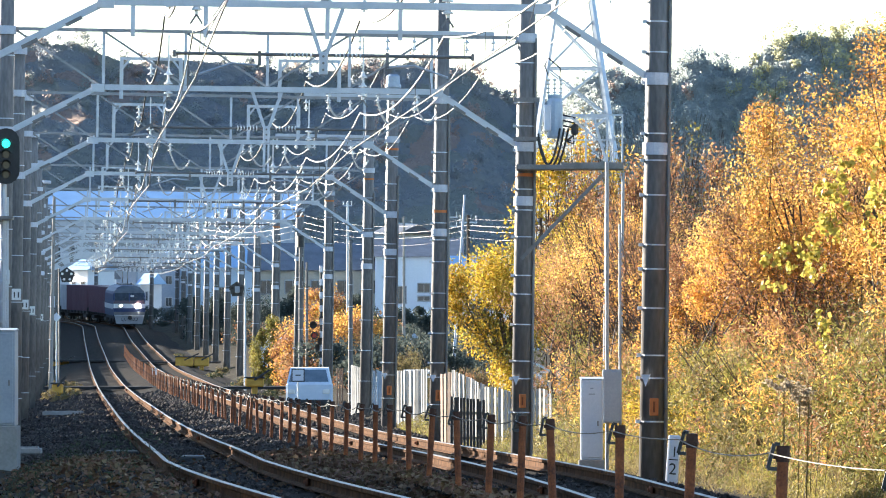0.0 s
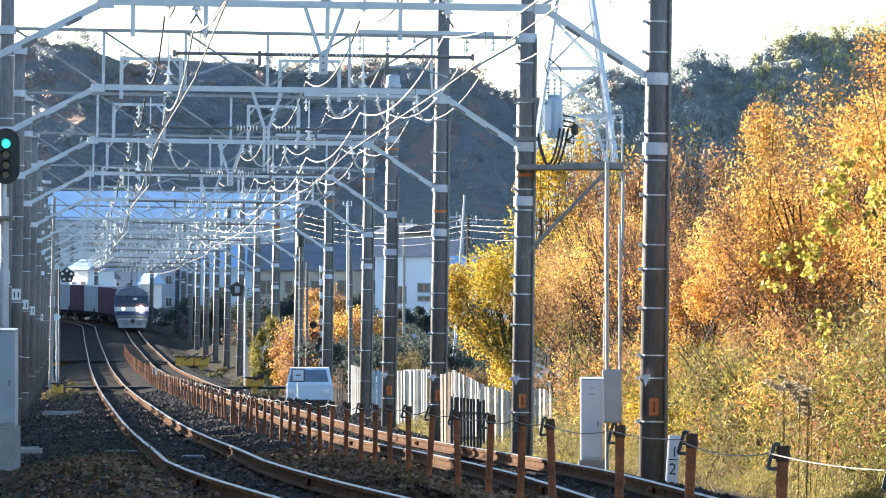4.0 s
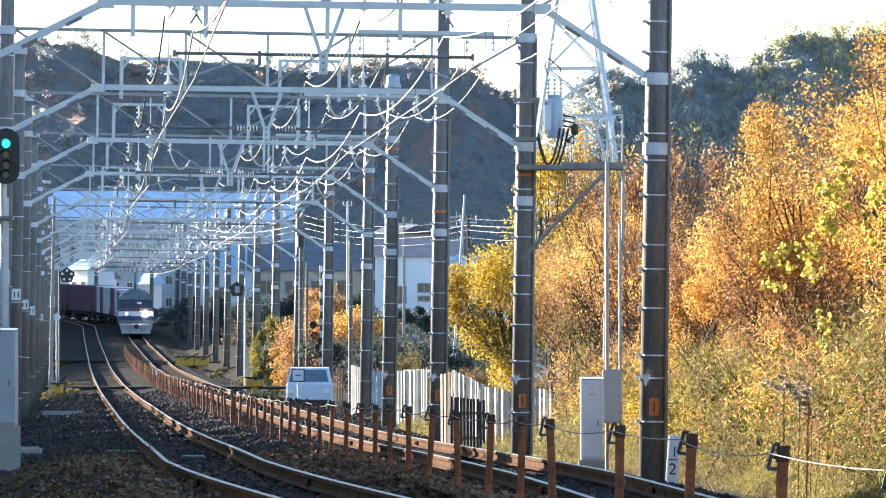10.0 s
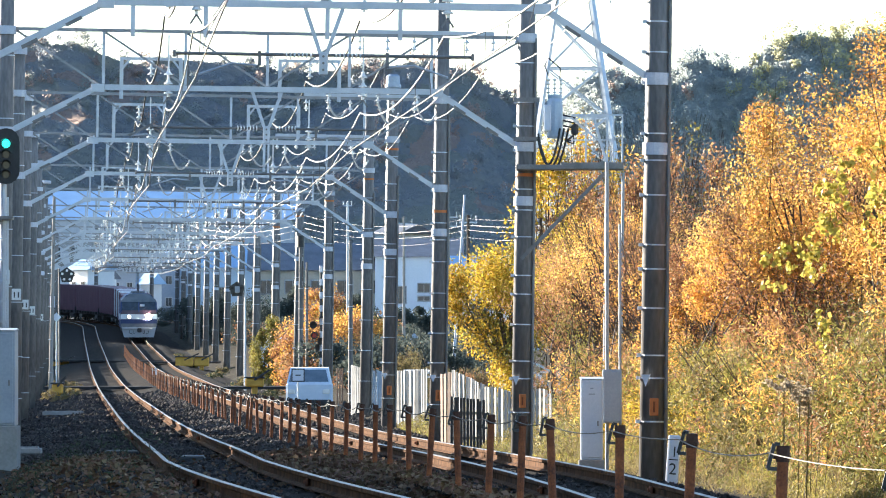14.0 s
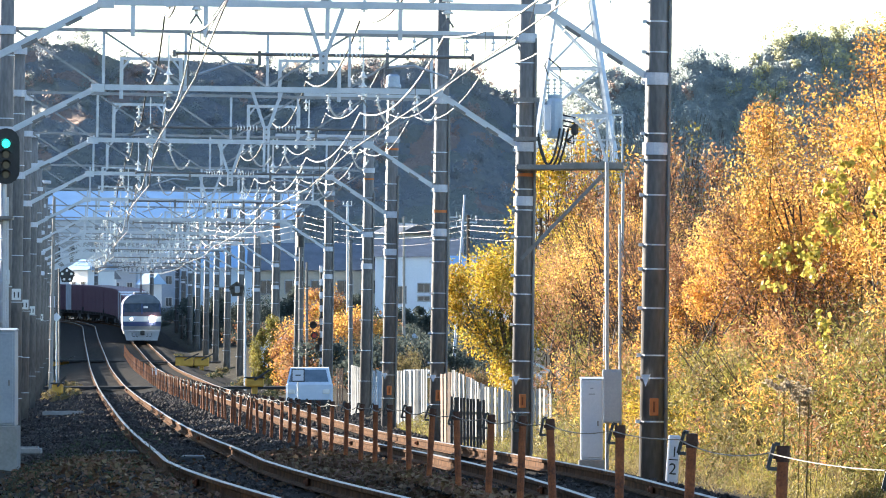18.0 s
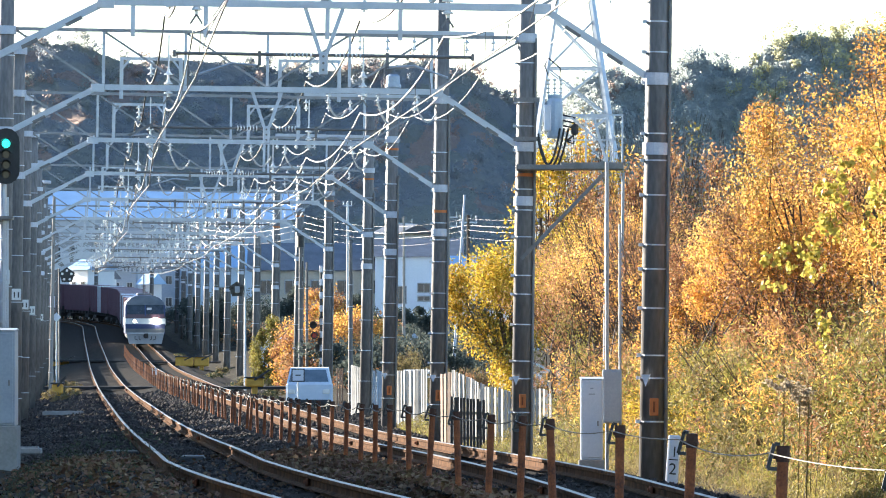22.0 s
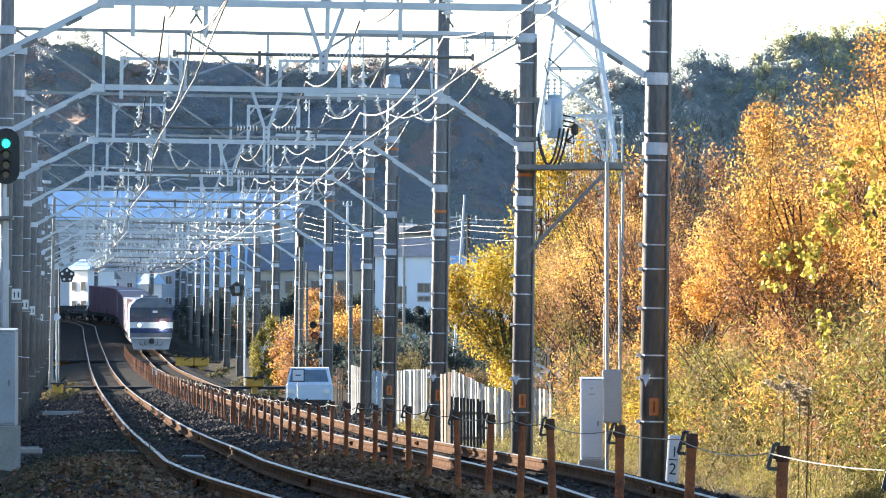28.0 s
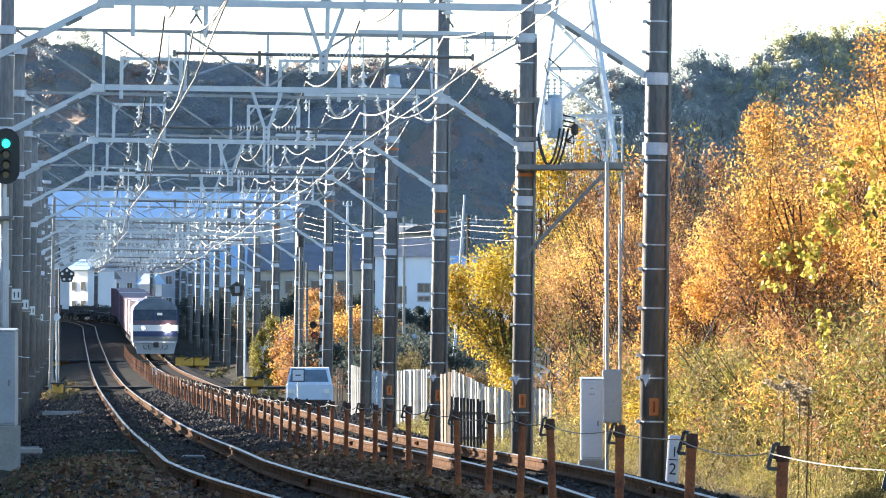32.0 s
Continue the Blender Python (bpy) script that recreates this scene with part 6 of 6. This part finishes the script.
    for y in (3.6, 13.6):
        pan = B()
        for sx in (-0.5, 0.5):
            bar(pan, (sx, y - 0.8, 3.86), (sx, y + 0.8, 3.86), 0.08, 0.08)
        bar(pan, (0, y + 0.7, 3.88), (0, y - 0.5, 4.5), 0.08, 0.08)
        bar(pan, (0, y - 0.5, 4.5), (0, y + 0.5, 5.36), 0.06, 0.06)
        bar(pan, (-0.9, y + 0.5, 5.38), (0.9, y + 0.5, 5.38), 0.1, 0.05)
        part("pantograph", pan, GALV_DARK, t)
    part("roof_cabinet", box(B(), (0, 9.2, 3.84), (1.1, 5.0, 0.16), bevel=0.05), LOCO_ROOF, t)
    part("frame", box(B(), (0, 9.4, 0.85), (2.7, 16.6, 0.3), bevel=0.03), DARK_STEEL, t)
    for y in (3.0, 9.1, 15.2):
        bogie(t, y)
    for sx in (-1.47, 1.47):
        part("side_stripe", box(B(), (sx, 9.4, 1.85), (0.02, 16.8, 0.46)), LOCO_WHITE, t)
    return t


def make_wagon():
    t = thing("flat_wagon", (0, 0, 0), "dark steel container flat wagon", "wagon", "wagons of the train")
    f = B()
    for sx in (-0.95, 0.95):
        box(f, (sx, 10.0, 0.84), (0.16, 19.6, 0.26))
    for y in np.arange(0.6, 20, 2.4):
        box(f, (0, float(y), 0.86), (2.4, 0.22, 0.2))
    box(f, (0, 10.0, 0.83), (0.4, 19.8, 0.3))
    part("deck_frame", f, DARK_STEEL, t)
    for y in (0.15, 19.85):
        part("end_rail", box(B(), (0, y, 1.1), (2.5, 0.08, 0.5), bevel=0.02), DARK_STEEL, t)
    for y in (3.2, 16.8):
        bogie(t, y)
    part("brake_gear", box(B(), (0.6, 10, 0.55), (0.8, 3.0, 0.4), bevel=0.05), DARK_STEEL, t)
    return t


def make_container(m, label):
    t = thing("container", (0, 0, 0), label, "container", "containers on the train")
    edge = []
    for k in range(9):
        y = -1.55 + 3.1 * k / 8
        edge += [(1.20, y - 0.08), (1.235, y - 0.06), (1.235, y + 0.06), (1.20, y + 0.08)]
    plan = [(1.20, -1.83)] + edge + [(1.20, 1.83), (-1.20, 1.83)] + [(-x, y) for x, y in reversed(edge)] + [(-1.20, -1.83)]
    shell = B()
    low = [shell.verts.new((x, y, 0.02)) for x, y in plan]
    high = [shell.verts.new((x, y, 2.48)) for x, y in plan]
    shell.faces.new(low[::-1])
    shell.faces.new(high)
    for k in range(len(plan)):
        q = (k + 1) % len(plan)
        shell.faces.new((low[k], low[q], high[q], high[k]))
    part("body", shell, m, t)
    for sy in (-1.84, 1.84):
        for sx in (-1.16, 1.16):
            part("corner_post", box(B(), (sx, sy, 1.25), (0.12, 0.06, 2.48)), m, t)
        part("end_door", box(B(), (-0.55, sy, 1.22), (1.0, 0.03, 2.2), bevel=0.008), m, t)
        part("end_door", box(B(), (0.55, sy, 1.22), (1.0, 0.03, 2.2), bevel=0.008), m, t)
        for sx in (-0.3, 0.3):
            lb = B()
            rod(lb, (sx, sy * 1.012, 0.15), (sx, sy * 1.012, 2.35), 0.02, seg=6)
            part("lock_bar", lb, GALV, t)
    return t


loco = make_loco()
WAGON_LEN = 20.5
wagon = make_wagon()
wagons = [wagon] + [copy_thing(wagon, Matrix()) for _ in range(13)]
red_box = make_container(MAROON, "maroon steel freight container on a flat wagon")
pale_box = make_container(PALE, "pale grey steel freight container on a flat wagon")
LOADS = ("rrrrr", "rrrrp", "pprrr", "pprpr", "rrrrr", "rrrrr", "rrrrr", "rrprr", "rrrrr", "rrrrr")
loads = []
used = set()
for i, row in enumerate(LOADS):
    for k, c in enumerate(row):
        src = red_box if c == "r" else pale_box
        ob = src if c not in used else copy_thing(src, Matrix())
        used.add(c)
        loads.append((ob, i, 2.2 + 3.95 * k))


def train_front(t):
    """How far along the line the locomotive's face stands at t seconds."""
    return 699.0 - 6.6 * t


def train_pose(s0, s1, at, lift):
    """The pose of a thing on a vehicle that rests on the line at s0 and s1, at so many metres behind s0."""
    p, q = line_point(R_TRACK, s0), line_point(R_TRACK, s1)
    v = (q - p).normalized()
    m = v.to_track_quat("Y", "Z").to_matrix().to_4x4()
    return Matrix.Translation(p) @ m @ Matrix.Translation((0, at, lift))


TIMES = [2.0 * i for i in range(17)]


def motions():
    walk(loco, [(t, train_pose(train_front(t) + 3, train_front(t) + 15, -3, 0)) for t in TIMES])
    for i, w in enumerate(wagons):
        o = 18.8 + WAGON_LEN * i
        walk(w, [(t, train_pose(train_front(t) + o + 3.2, train_front(t) + o + 16.8, -3.2, 0)) for t in TIMES])
    for ob, i, y in loads:
        o = 18.8 + WAGON_LEN * i
        walk(ob, [(t, train_pose(train_front(t) + o + 3.2, train_front(t) + o + 16.8, y - 3.2, 0.98)) for t in TIMES])


motions()
